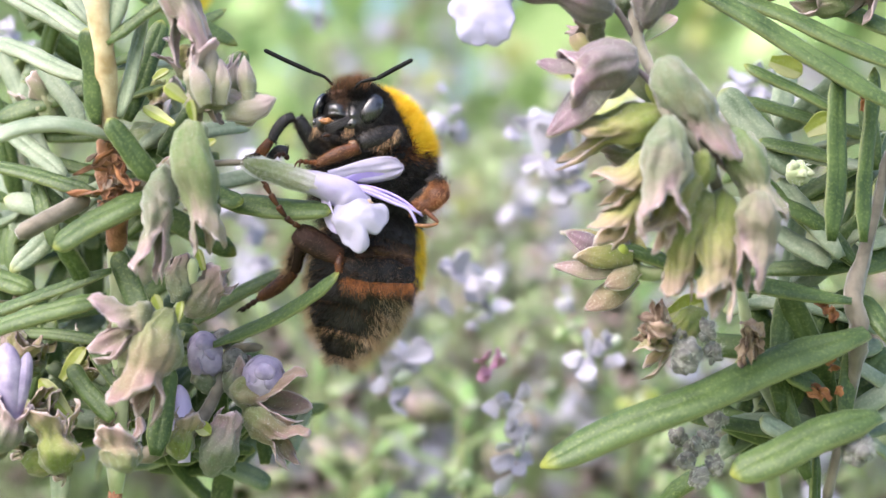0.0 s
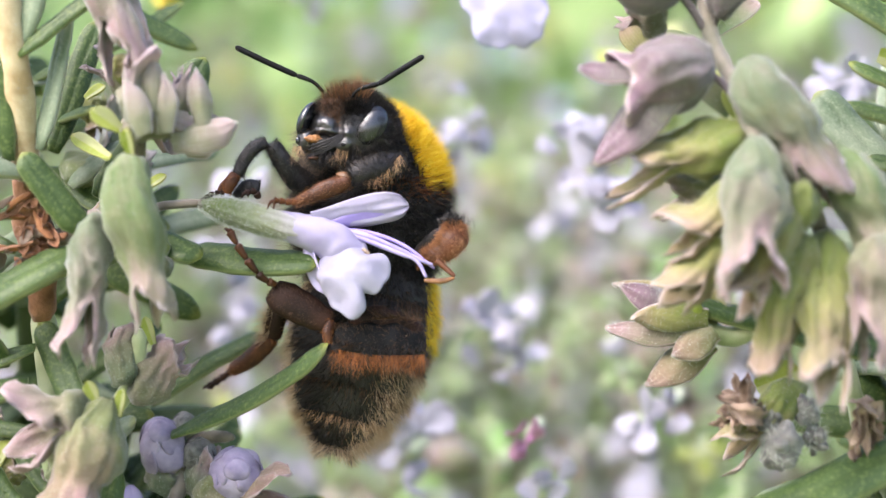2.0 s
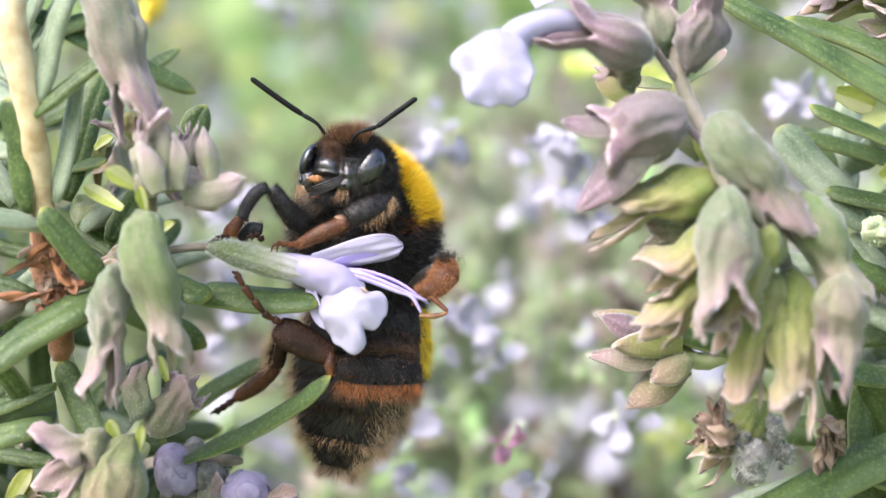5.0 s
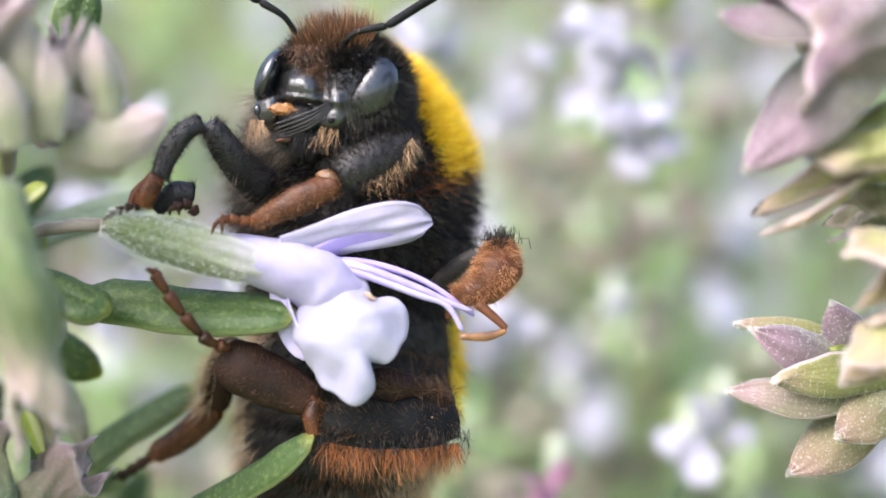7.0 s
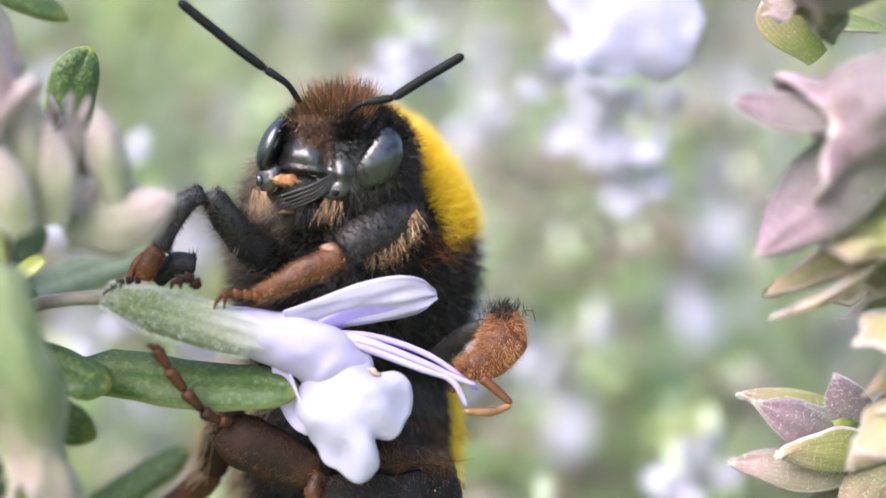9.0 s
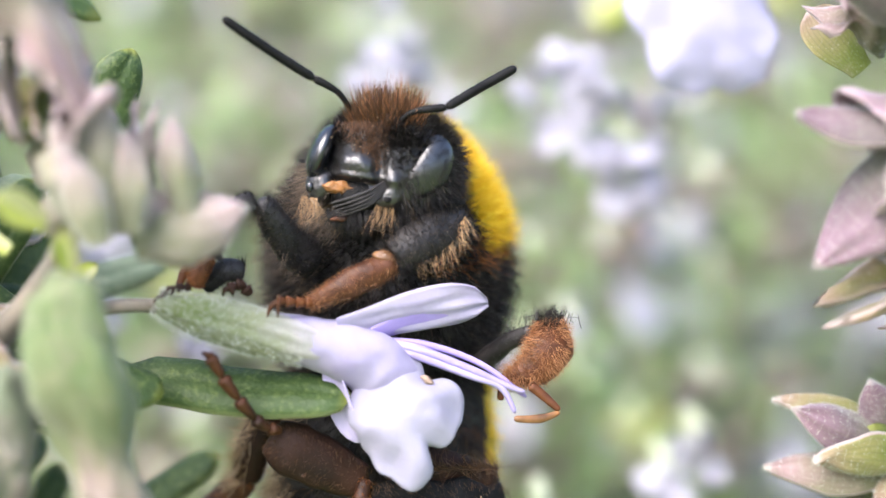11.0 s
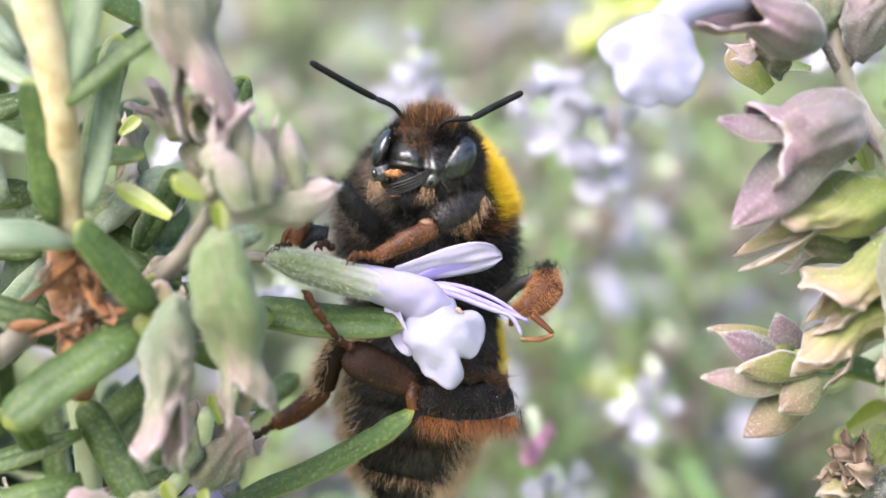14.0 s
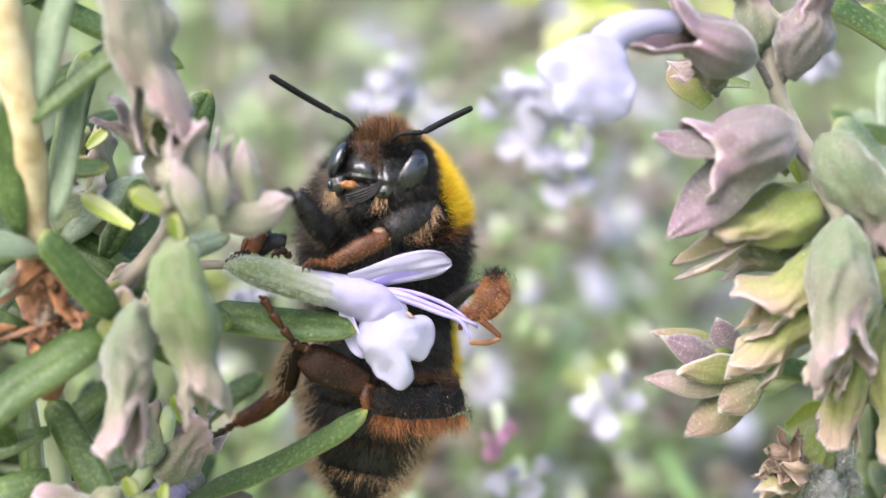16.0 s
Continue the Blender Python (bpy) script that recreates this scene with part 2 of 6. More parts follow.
FUR_YELLOW = fur_material("fur_yellow", (0.76, 0.46, 0.005), (1.0, 0.86, 0.08), 0.5, 0.3)
FUR_BUFF = fur_material("fur_buff", (0.40, 0.26, 0.14), (0.78, 0.62, 0.44), 0.5, 0.35)
FUR_ORANGE = fur_material("fur_orange", (0.20, 0.065, 0.015), (0.52, 0.20, 0.055), 0.5, 0.25)
FUR_TAWNY = fur_material("fur_tawny", (0.24, 0.10, 0.04), (0.55, 0.28, 0.13), 0.5, 0.25)
FUR_STRAW = fur_material("fur_straw", (0.30, 0.17, 0.08), (0.60, 0.40, 0.22), 0.5, 0.2)
FUR_GREY = fur_material("fur_grey", (0.06, 0.045, 0.032), (0.26, 0.19, 0.13), 0.5, 0.15)
GROUND = plain_material("ground_grass", (0.09, 0.14, 0.04), (0.20, 0.24, 0.09), 9.0, 0.9, 0.0, 3.0)
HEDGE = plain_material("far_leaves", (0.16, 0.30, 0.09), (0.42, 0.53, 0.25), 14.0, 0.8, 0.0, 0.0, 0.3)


# ---- kinds of things ----
ORIGIN = {}


def V(p):
    return Vector(p)


def thing(name, at, label, category, group="", kind=""):
    """An empty at a place in millimetres, under which the parts hang."""
    ob = new(name)
    ob.empty_display_size = 0.002
    ob.location = V(at) * MM
    ORIGIN[ob] = V(at)
    return tagged(ob, label, category, group, kind)


def part(name, bm, mat, parent, label="", at=None, smooth=True, kind=""):
    """Links a bmesh drawn in millimetres of the place as one mesh under its thing or part."""
    at = V(at) if at is not None else ORIGIN[parent]
    for v in bm.verts:
        v.co = (v.co - at) * MM
    me = bpy.data.meshes.new(name)
    bm.to_mesh(me)
    bm.free()
    me.polygons.foreach_set("use_smooth", [smooth] * len(me.polygons))
    for m in (mat if isinstance(mat, (list, tuple)) else [mat]):
        me.materials.append(m)
    ob = new(name, me)
    ob.parent = parent
    ob.location = (at - ORIGIN[parent]) * MM
    ORIGIN[ob] = at
    return tagged(ob, label, kind=kind)


def axes(d, up):
    d = V(d).normalized()
    up = V(up)
    s = d.cross(up)
    if s.length < 1e-4:
        s = d.cross(Vector((0.31, 0.2, 0.93)))
    s.normalize()
    return d, s, s.cross(d).normalized()


def grid_faces(bm, rows, closed, uvs=None):
    """Faces between rows of vertices; closed: each row is a ring."""
    lay = bm.loops.layers.uv.verify()
    n = len(rows[0])
    for i in range(len(rows) - 1):
        for j in range(n if closed else n - 1):
            k = (j + 1) % n
            f = bm.faces.new((rows[i][j], rows[i][k], rows[i + 1][k], rows[i + 1][j]))
            if uvs:
                for lp, (a, b) in zip(f.loops, ((i, j), (i, j + 1), (i + 1, j + 1), (i + 1, j))):
                    lp[lay].uv = uvs(a, b)


def curve_point(pts, s):
    """A smooth point at s (0 to 1) along a row of points."""
    n = len(pts) - 1
    x = min(max(s, 0.0), 0.99999) * n
    i = int(x)
    u = x - i
    p = [V(pts[min(max(k, 0), n)]) for k in (i - 1, i, i + 1, i + 2)]
    return 0.5 * (2 * p[1] + (p[2] - p[0]) * u + (2 * p[0] - 5 * p[1] + 4 * p[2] - p[3]) * u * u
                  + (3 * p[1] - p[0] - 3 * p[2] + p[3]) * u ** 3)


def tube(bm, pts, radii, around=10, steps=4, lump=0.0, flat=1.0, up=(0, -1, 0.2)):
    """A round, tapered, closed tube along a smooth line; lump: unevenness; flat: depth against width."""
    n = (len(pts) - 1) * steps
    rows = []
    for i in range(n + 1):
        s = i / n
        p = curve_point(pts, s)
        q = curve_point(pts, min(s + 0.02, 1)) - curve_point(pts, max(s - 0.02, 0))
        d, a, b = axes(q, up)
        x = s * (len(radii) - 1)
        k = min(int(x), len(radii) - 2)
        r = radii[k] + (radii[k + 1] - radii[k]) * (x - k)
        if i in (0, n):
            r *= 0.6
        row = []
        for j in range(around):
            t = 2 * math.pi * j / around
            w = r * (1 + lump * noise.noise(p * 1.7 + Vector((math.cos(t), math.sin(t), 0)) * 1.3))
            row.append(bm.verts.new(p + a * (w * math.cos(t)) + b * (w * flat * math.sin(t))))
        rows.append(row)
    grid_faces(bm, rows, True, lambda i, j: (j / around, i / n))
    for row, flip in ((rows[0], True), (rows[-1], False)):
        bm.faces.new(row[::-1] if flip else row)
    return bm


def ball(bm, c, r, d=(0, 0, 1), n=16, m=10, lump=0.0, freq=0.6, ridge=0):
    """A lumpy ellipsoid with radii r = (across, deep, along d)."""
    d, a, b = axes(d, (0, -1, 0.1))
    rows = []
    for i in range(1, m):
        t = math.pi * i / m
        row = []
        for j in range(n):
            p = 2 * math.pi * j / n
            k = 1 + lump * noise.noise(V(c) * 3 + Vector((math.cos(p) * math.sin(t), math.sin(p) * math.sin(t), math.cos(t))) / freq)
            if ridge:
                k *= 1 - 0.07 * abs(math.sin(ridge * p / 2 + t * 1.6)) ** 6 * math.sin(t)
            row.append(bm.verts.new(V(c) + (a * (r[0] * math.cos(p) * math.sin(t)) + b * (r[1] * math.sin(p) * math.sin(t)) + d * (-r[2] * math.cos(t))) * k))
        rows.append(row)
    grid_faces(bm, rows, True, lambda i, j: (j / n, i / m))
    for row, e in ((rows[0], -1), (rows[-1], 1)):
        tip = bm.verts.new(V(c) + d * (e * r[2]))
        for j in range(n):
            q = (row[j], row[(j + 1) % n], tip)
            bm.faces.new(q if e > 0 else q[::-1])
    return bm


RING = ((-.5, .0), (-.44, .10), (-.25, .17), (-.06, .18), (0, .145), (.06, .18), (.25, .17), (.44, .10), (.5, .0),
        (.42, -.15), (.16, -.05), (0, -.11), (-.16, -.05), (-.42, -.15))


def leaf_mesh(bm, base, tip, width, up=(0, -0.7, 0.7), arch=0.0, blunt=0.85, steps=14, thick=1.0):
    """A linear leathery leaf: grooved above, margins rolled under, blunt end."""
    base, tip = V(base), V(tip)
    d, s, u = axes(tip - base, up)
    u = -u if u.dot(V(up)) < 0 else u
    s = d.cross(u)
    rows = []
    wob = rnd.uniform(0, 50)
    n = len(RING)
    for i in range(steps + 1):
        x = i / steps
        x = 1 - (1 - x) ** 1.25
        c = base.lerp(tip, x) + u * (arch * 4 * x * (1 - x)) + s * (0.12 * width * noise.noise((wob, x * 2.5, 0)))
        w = width * (0.5 + 0.5 * min(1, x / 0.18)) * (0.9 + 0.1 * math.sin(x * 3.1))
        if x > blunt:
            w *= math.sqrt(max(0.02, 1 - ((x - blunt) / (1 - blunt)) ** 2))
        rows.append([bm.verts.new(c + s * (a * w) + u * (b * w * thick * (1 + 0.2 * noise.noise((wob + a * 4, x * 9, b))))) for a, b in RING])
    grid_faces(bm, rows, True, lambda i, j: (j / n * 0.9 if j < n else 0.9, i / steps))
    bm.faces.new(rows[0][::-1])
    bm.faces.new(rows[-1])
    bmesh.ops.recalc_face_normals(bm, faces=bm.faces)
    return bm


def crumple(bm, big, small, f=0.45, g=1.7):
    """Uneven growth: pushes all points about by smooth noise at two sizes."""
    o = Vector((rnd.uniform(0, 99), 0, 0))
    for v in bm.verts:
        v.co += noise.noise_vector(v.co * f + o) * big + noise.noise_vector(v.co * g + o) * small
    return bm


def leaf(parent, base, tip, width, mat=None, up=(0, -0.7, 0.7), arch=0.0, label="", blunt=0.85, thick=1.0):
    return part("leaf", crumple(leaf_mesh(bmesh.new(), base, tip, width, up, arch, blunt, thick=thick), 0.35, 0.05, 0.16), mat or LEAF, parent, label)


def calyx_mesh(bm, base, tip, width, up=(0, -0.3, 1), split=0.55, flare=0.35, lobes=((90, 100, 0.9), (-52, 46, 1.0), (-128, 46, 1.0)), bend=0.0, squash=1.0, around=40, steps=14):
    """A two-lipped sepal tube from its stalk to the points of its lobes: (angle, half width, reach) each."""
    base, tip = V(base), V(tip)
    L = (tip - base).length
    d, s, u = axes(tip - base, up)
    seed = rnd.uniform(0, 99)
    lobes = [(c + rnd.uniform(-14, 14), h * rnd.uniform(0.8, 1.15), k * rnd.uniform(0.82, 1.0)) for c, h, k in lobes]
    shells = []
    for inner in (0, 1):
        rows = []
        for i in range(steps + 1):
            row = []
            for j in range(around):
                a = 360 * j / around
                best = 0.0
                for c, h, reach in lobes:
                    gap = abs((a - c + 180) % 360 - 180)
                    best = max(best, reach * max(0.0, 1 - gap / h) ** 0.8)
                x = i / steps * (split + (1 - split) * best)
                w = 0.5 * width * (0.24 + 0.80 * math.sin(math.pi * 0.80 * min(1.0, x / split) ** 0.8))
                over = max(0.0, x - split) / max(1e-3, 1 - split)
                w += (flare + 0.06) * width * math.sin(over * 2.1) - 0.10 * width * over * over
                w *= 1 + 0.13 * (0.5 - abs(math.sin(math.radians(a) * 5 + 2.2 * noise.noise((seed, x * 1.5, 5.0))))) * min(1.0, 3 * x) + 0.26 * noise.noise((seed, x * 2.2, a / 70)) + 0.10 * noise.noise((seed + 7, x * 3.5, a / 17))
                w -= inner * 0.05 * width * (1 if i < steps else 0)
                t = math.radians(a)
                c = base + d * (L * x) + u * (bend * L * x * x)
                row.append(bm.verts.new(c + s * (w * math.cos(t)) + u * (w * squash * math.sin(t))))
            rows.append(row)
        shells.append(rows)
    uv = lambda i, j: (j / around, i / steps)
    grid_faces(bm, shells[0], True, uv)
    grid_faces(bm, [r[::-1] for r in shells[1]], True, uv)
    rim = [shells[0][-1], shells[1][-1]]
    grid_faces(bm, rim, True, lambda i, j: (j / around, 1.0))
    bm.faces.new(shells[0][0][::-1])
    bmesh.ops.remove_doubles(bm, verts=bm.verts, dist=1e-4)
    bmesh.ops.recalc_face_normals(bm, faces=bm.faces)
    return bm


def calyx(parent, base, tip, width, mat, up=(0, -0.3, 1), label="", rough=0.24, **kw):
    bm = crumple(crumple(calyx_mesh(bmesh.new(), base, tip, width, up, **kw), 0.2 + rough * 1.25, rough), 0.10, 0.05, 2.2, 4.5)
    roots = []
    for f in bm.faces:
        f.normal_update()
        if rnd.random() < 0.3:
            roots.append((f.calc_center_median(), f.normal.copy()))
    ob = part("calyx", bm, mat, parent, label)
    part("down", strands(bmesh.new(), roots, 0.16, 0.016, spread=0.5), FELT, ob, smooth=False)
    return ob


def petal_mesh(bm, base, tip, width, up=(0, -1, 0.2), cup=0.3, arch=0.0, neck=0.3, wave=0.05, notch=0.0, lobes=0, nu=16, nv=14, thick=0.06, peak=0.6, point=0.0):
    """A thin curved petal. cup: how far its sides bend up; lobes: scallops round the free edge."""
    base, tip = V(base), V(tip)
    L = (tip - base).length
    d, s, u = axes(tip - base, up)
    u = -u if u.dot(V(up)) < 0 else u
    seed = rnd.uniform(0, 99)
    sheets = []
    for side in (0, 1):
        rows = []
        for i in range(nv + 1):
            x = i / nv
            prof = neck + (1 - neck) * math.sin(math.pi * 0.5 * min(1, x / peak)) ** 1.5
            if x > peak:
                y = (x - peak) / (1.0001 - peak)
                prof *= max(0.03, 1 - y ** point) if point else math.sqrt(max(0.03, 1 - y ** 2.4))
            row = []
            for j in range(nu + 1):
                y = 2 * j / nu - 1
                w = 0.5 * width * prof * y
                reach = x * (1 - notch * x * x * math.exp(-(y / 0.3) ** 2))
                if lobes:
                    reach *= 1 + 0.07 * x * math.cos(lobes * math.pi * y)
                h = cup * width * y * y * prof + arch * L * 4 * x * (1 - x) + wave * width * x * noise.noise((seed, x * 3, y * 2.5))
                row.append(bm.verts.new(base + d * (L * reach) + s * w + u * (h - side * thick)))
            rows.append(row)
        sheets.append(rows)
    uv = lambda i, j: (j / nu, i / nv)
    grid_faces(bm, sheets[0], False, uv)
    grid_faces(bm, [r[::-1] for r in sheets[1]], False, uv)
    edge = [[r[-1] for r in sh] + sh[-1][::-1][1:] + [r[0] for r in sh[::-1]][1:] for sh in sheets]
    grid_faces(bm, edge, False, lambda i, j: (0, 1))
    bmesh.ops.recalc_face_normals(bm, faces=bm.faces)
    return bm


def petal(name, parent, base, tip, width, mat, label="", **kw):
    return part(name, petal_mesh(bmesh.new(), base, tip, width, **kw), mat, parent, label)


def sepal(parent, base, tip, width, mat, up, cup=0.35, label="", neck=0.6, peak=0.45):
    """One pointed, boat-shaped sepal with a downy face."""
    bm = crumple(petal_mesh(bmesh.new(), base, tip, width, up=up, cup=cup, arch=0.05, neck=neck, wave=0.12, peak=peak, point=2.0, thick=0.14), 0.12, 0.05)
    roots = []
    for f in bm.faces:
        f.normal_update()
        for _ in range(2):
            roots.append((f.calc_center_median() + noise.random_unit_vector() * 0.06, f.normal.copy()))
    ob = part("sepal", bm, mat, parent, label)
    part("down", strands(bmesh.new(), roots, 0.12, 0.012, spread=0.6), FELT, ob, smooth=False)
    return ob


def strands(bm, roots, length, thick=0.03, droop=(0, 0, 0), spread=0.35, bend=0.25, vary=0.4):
    """Hairs: one three-sided bent spike from each root (place, direction)."""
    for p, d in roots:
        d = (V(d) + V((rnd.gauss(0, 1), rnd.gauss(0, 1), rnd.gauss(0, 1))) * spread + V(droop)).normalized()
        L = length * (1 + rnd.uniform(-vary, vary))
        d, s, u = axes(d, (rnd.uniform(-1, 1), rnd.uniform(-1, 1), rnd.uniform(-1, 1)))
        p = V(p) - d * 0.05
        q = p + d * (L * 0.55) + u * (bend * L * 0.15)
        e = p + d * L + u * (bend * L * rnd.uniform(0.1, 0.9)) + V(droop) * L * 0.2
        r = thick * rnd.uniform(0.7, 1.3) * 0.5
        a = [bm.verts.new(p + s * r), bm.verts.new(p - s * r * 0.5 + u * r), bm.verts.new(p - s * r * 0.5 - u * r)]
        b = [bm.verts.new(q + s * r * 0.7), bm.verts.new(q - s * r * 0.35 + u * r * 0.7), bm.verts.new(q - s * r * 0.35 - u * r * 0.7)]
        t = bm.verts.new(e)
        for i in range(3):
            k = (i + 1) % 3
            bm.faces.new((a[i], a[k], b[k], b[i]))
            bm.faces.new((b[i], b[k], t))
    return bm


def stem(parent, pts, radii, mat, label="", lump=0.25, name="stem", around=12):
    return part(name, tube(bmesh.new(), pts, radii, around=around, lump=lump), mat, parent, label)


def bud(parent, c, r, d, mat=None, label=""):
    """A tight bud of overlapping petal lobes."""
    d, a, b = axes(d, (0, -1, 0.1))
    core = part("bud", ball(bmesh.new(), c, (r[0] * 0.86, r[1] * 0.86, r[2] * 0.95), d, n=16, m=10), mat or BUD_LILAC, parent, label)
    for ring, (high, count, size) in enumerate(((-0.25, 5, 0.74), (0.18, 4, 0.66), (0.55, 3, 0.56))):
        for k in range(count):
            t = 6.283 * k / count + ring * 0.7 + rnd.uniform(-0.2, 0.2)
            e = a * math.cos(t) + b * math.sin(t)
            wide = math.sqrt(max(0.1, 1 - high * high))
            q = V(c) + e * (r[0] * 0.80 * wide) + d * (r[2] * high)
            way = (e * wide + d * (high * r[0] / r[2] + 0.12)).normalized()
            bm = lip_mesh(bmesh.new(), q - way * (r[0] * 0.04), way, d, r[0] * size * 1.7, r[2] * size * 1.3, r[0] * 0.15, ((90, 0.16, 30),), n=20, m=6, thick=0.06, ripple=0.04)
            part("petal", crumple(bm, 0.08, 0.05), mat or BUD_LILAC, core)
    return core


def seed_head(parent, c, r, mat, label, hairs=160):
    """A woolly cluster of small round husks."""
    ob = part("seed_head", crumple(ball(bmesh.new(), c, (r, r * 0.9, r), (0.3, -0.4, 1), n=18, m=12, lump=0.3, ridge=4), 0.2, 0.15), mat, parent, label)
    for k in range(4):
        e = Vector((rnd.gauss(0, 1), -abs(rnd.gauss(0, 0.7)), rnd.gauss(0, 1))).normalized()
        part("husk", crumple(ball(bmesh.new(), V(c) + e * r * 0.7, (r * 0.5, r * 0.45, r * 0.6), e, n=10, m=8, lump=0.3, ridge=3), 0.15, 0.12), mat, ob)
    roots = []
    for k in range(hairs):
        e = Vector((rnd.gauss(0, 1), -abs(rnd.gauss(0, 1)), rnd.gauss(0, 1))).normalized()
        roots.append((V(c) + e * r * 0.95, e))
    part("down", strands(bmesh.new(), roots, 0.4, 0.02, spread=0.5), FELT, ob, smooth=False)
    return ob


def whorls(parent, pts, count, seed, mats, reach=(6, 11), back=0.35):
    """Leaves set round a stem, most of them on its far side."""
    g = random.Random(seed)
    for k in range(count):
        p = curve_point(pts, g.random())
        d = Vector((g.gauss(0, 1), g.gauss(back, 0.45), g.gauss(0.35, 0.7))).normalized()
        leaf(parent, p + Vector((0, 1.2, 0)), p + Vector((0, 2.0, 0)) + d * g.uniform(*reach), g.uniform(1.1, 1.9), g.choice(mats), up=(g.gauss(0, 0.4), -0.8, 0.5), arch=g.uniform(-0.3, 0.8))


def lip_mesh(bm, c, out, up, width, height, dome, lobes, n=56, m=12, thick=0.07, ripple=0.05, frill=0.0, hold=2):
    """A scooped lip seen from outside: a dome whose outline swells at each lobe (angle, swell, half width) and dips between."""
    o, s, u = axes(out, up)
    s = -s
    seed = rnd.uniform(0, 99)
    sheets = []
    for side in (0, 1):
        rows = []
        for i in range(m + 1):
            q = 0.02 + 0.98 * i / m
            row = []
            for j in range(n):
                a = 2 * math.pi * j / n
                k = 1.0
                for c0, swell, h in lobes:
                    gap = (math.degrees(a) - c0 + 180) % 360 - 180
                    k += swell * math.exp(-(gap / h) ** 2)
                k = 1 + (k - 1) * q ** hold + frill * q ** 4 * noise.noise((seed, a * 4.0, 3.1))
                z = dome * (1 - q ** 2.2) + ripple * width * q * noise.noise((seed + 2 * math.cos(a) * q, 2 * math.sin(a) * q, 0))
                z += frill * width * (0.9 * q ** 3 * noise.noise((seed + 5, math.cos(a) * 2.6, math.sin(a) * 2.6)) + 0.10 * q * noise.noise((seed + 9, math.cos(a) * 6 * q, math.sin(a) * 6 * q)))
                row.append(bm.verts.new(V(c) + s * (0.5 * width * k * q * math.cos(a)) + u * (0.5 * height * k * q * math.sin(a)) + o * (z - side * thick)))
            rows.append(row)
        sheets.append(rows)
    grid_faces(bm, sheets[0], True)
    grid_faces(bm, [r[::-1] for r in sheets[1]], True)
    grid_faces(bm, [sheets[0][-1], sheets[1][-1]], True)
    for sh in sheets:
        bm.faces.new(sh[0])
    bmesh.ops.recalc_face_normals(bm, faces=bm.faces)
    return bm


# ---- the bumblebee ----
def on_ball(c, r, count, keep, zmin=-1.0):
    """Random roots on an ellipsoid, where keep(unit direction) says so."""
    out = []
    while len(out) < count:
        d = Vector((rnd.gauss(0, 1), rnd.gauss(0, 1), rnd.gauss(0, 1))).normalized()
        if keep(d):
            p = Vector((d.x * r[0], d.y * r[1], d.z * r[2]))
            nrm = Vector((d.x / r[0], d.y / r[1], d.z / r[2])).normalized()
            out.append((V(c) + p, nrm))
    return out


def along_limb(pts, radii, count, lo=0.0, hi=1.0, way=None):
    """Random roots on a limb; way: a side that the hairs keep to."""
    out = []
    for _ in range(count):
        s = rnd.uniform(lo, hi)
        p = curve_point(pts, s)
        d, a, b = axes(curve_point(pts, min(1, s + 0.03)) - curve_point(pts, max(0, s - 0.03)), (0, -1, 0.2))
        t = rnd.uniform(0, 2 * math.pi)
        n = a * math.cos(t) + b * math.sin(t)
        if way is not None and n.dot(V(way)) < 0.2:
            n = (n + V(way) * 1.6).normalized()
        x = s * (len(radii) - 1)
        k = min(int(x), len(radii) - 2)
        r = radii[k] + (radii[k + 1] - radii[k]) * (x - k)
        out.append((p + n * r * 0.8, (n + d * 0.5).normalized()))
    return out


def limb(name, parent, pts, radii, mat, hair=None, count=0, length=0.4, flat=0.8, way=None, lump=0.12, label="", lo=0.0, hi=1.0, thick=0.022):
    ob = part(name, tube(bmesh.new(), pts, radii, around=14, steps=6, lump=lump, flat=flat), mat, parent, label)
    if hair:
        part("hair", strands(bmesh.new(), along_limb(pts, radii, count, lo, hi, way), length, thick, spread=0.25), hair, ob, smooth=False)
    return ob


def tarsus(parent, pts, r, mat, joints=5, claw=None):
    """A foot of short joints, each widest at its far end, with a pair of claws."""
    bm = bmesh.new()
    for i in range(joints):
        a, m, b = (curve_point(pts, (i + k) / joints) for k in (0.0, 0.55, 0.98))
        tube(bm, [a, m, b], [r * 0.55, r * 0.8, r * 1.1], around=8, steps=3)
    if claw:
        e = V(pts[-1])
        for k in (-1, 1):
            tube(bm, [e, e + V(claw) * 0.5 + Vector((0.12 * k, -0.05, 0.02)), e + V(claw) + Vector((0.16 * k, 0, -0.1))], [r * 0.5, r * 0.35, r * 0.1], around=6, steps=3)
    return part("tarsus", bm, mat, parent)


def eye_mesh(c, r, d, inner, cut):
    """A compound eye: an egg laid close to the head, its inner margin drawn straight."""
    bm = ball(bmesh.new(), c, r, d=d, n=40, m=28)
    way = V(inner).normalized()
    for v in bm.verts:
        q = v.co - V(c)
        k = q.dot(way)
        if k > 0:
            v.co -= way * (k - cut * math.tanh(k / cut))
    return bm


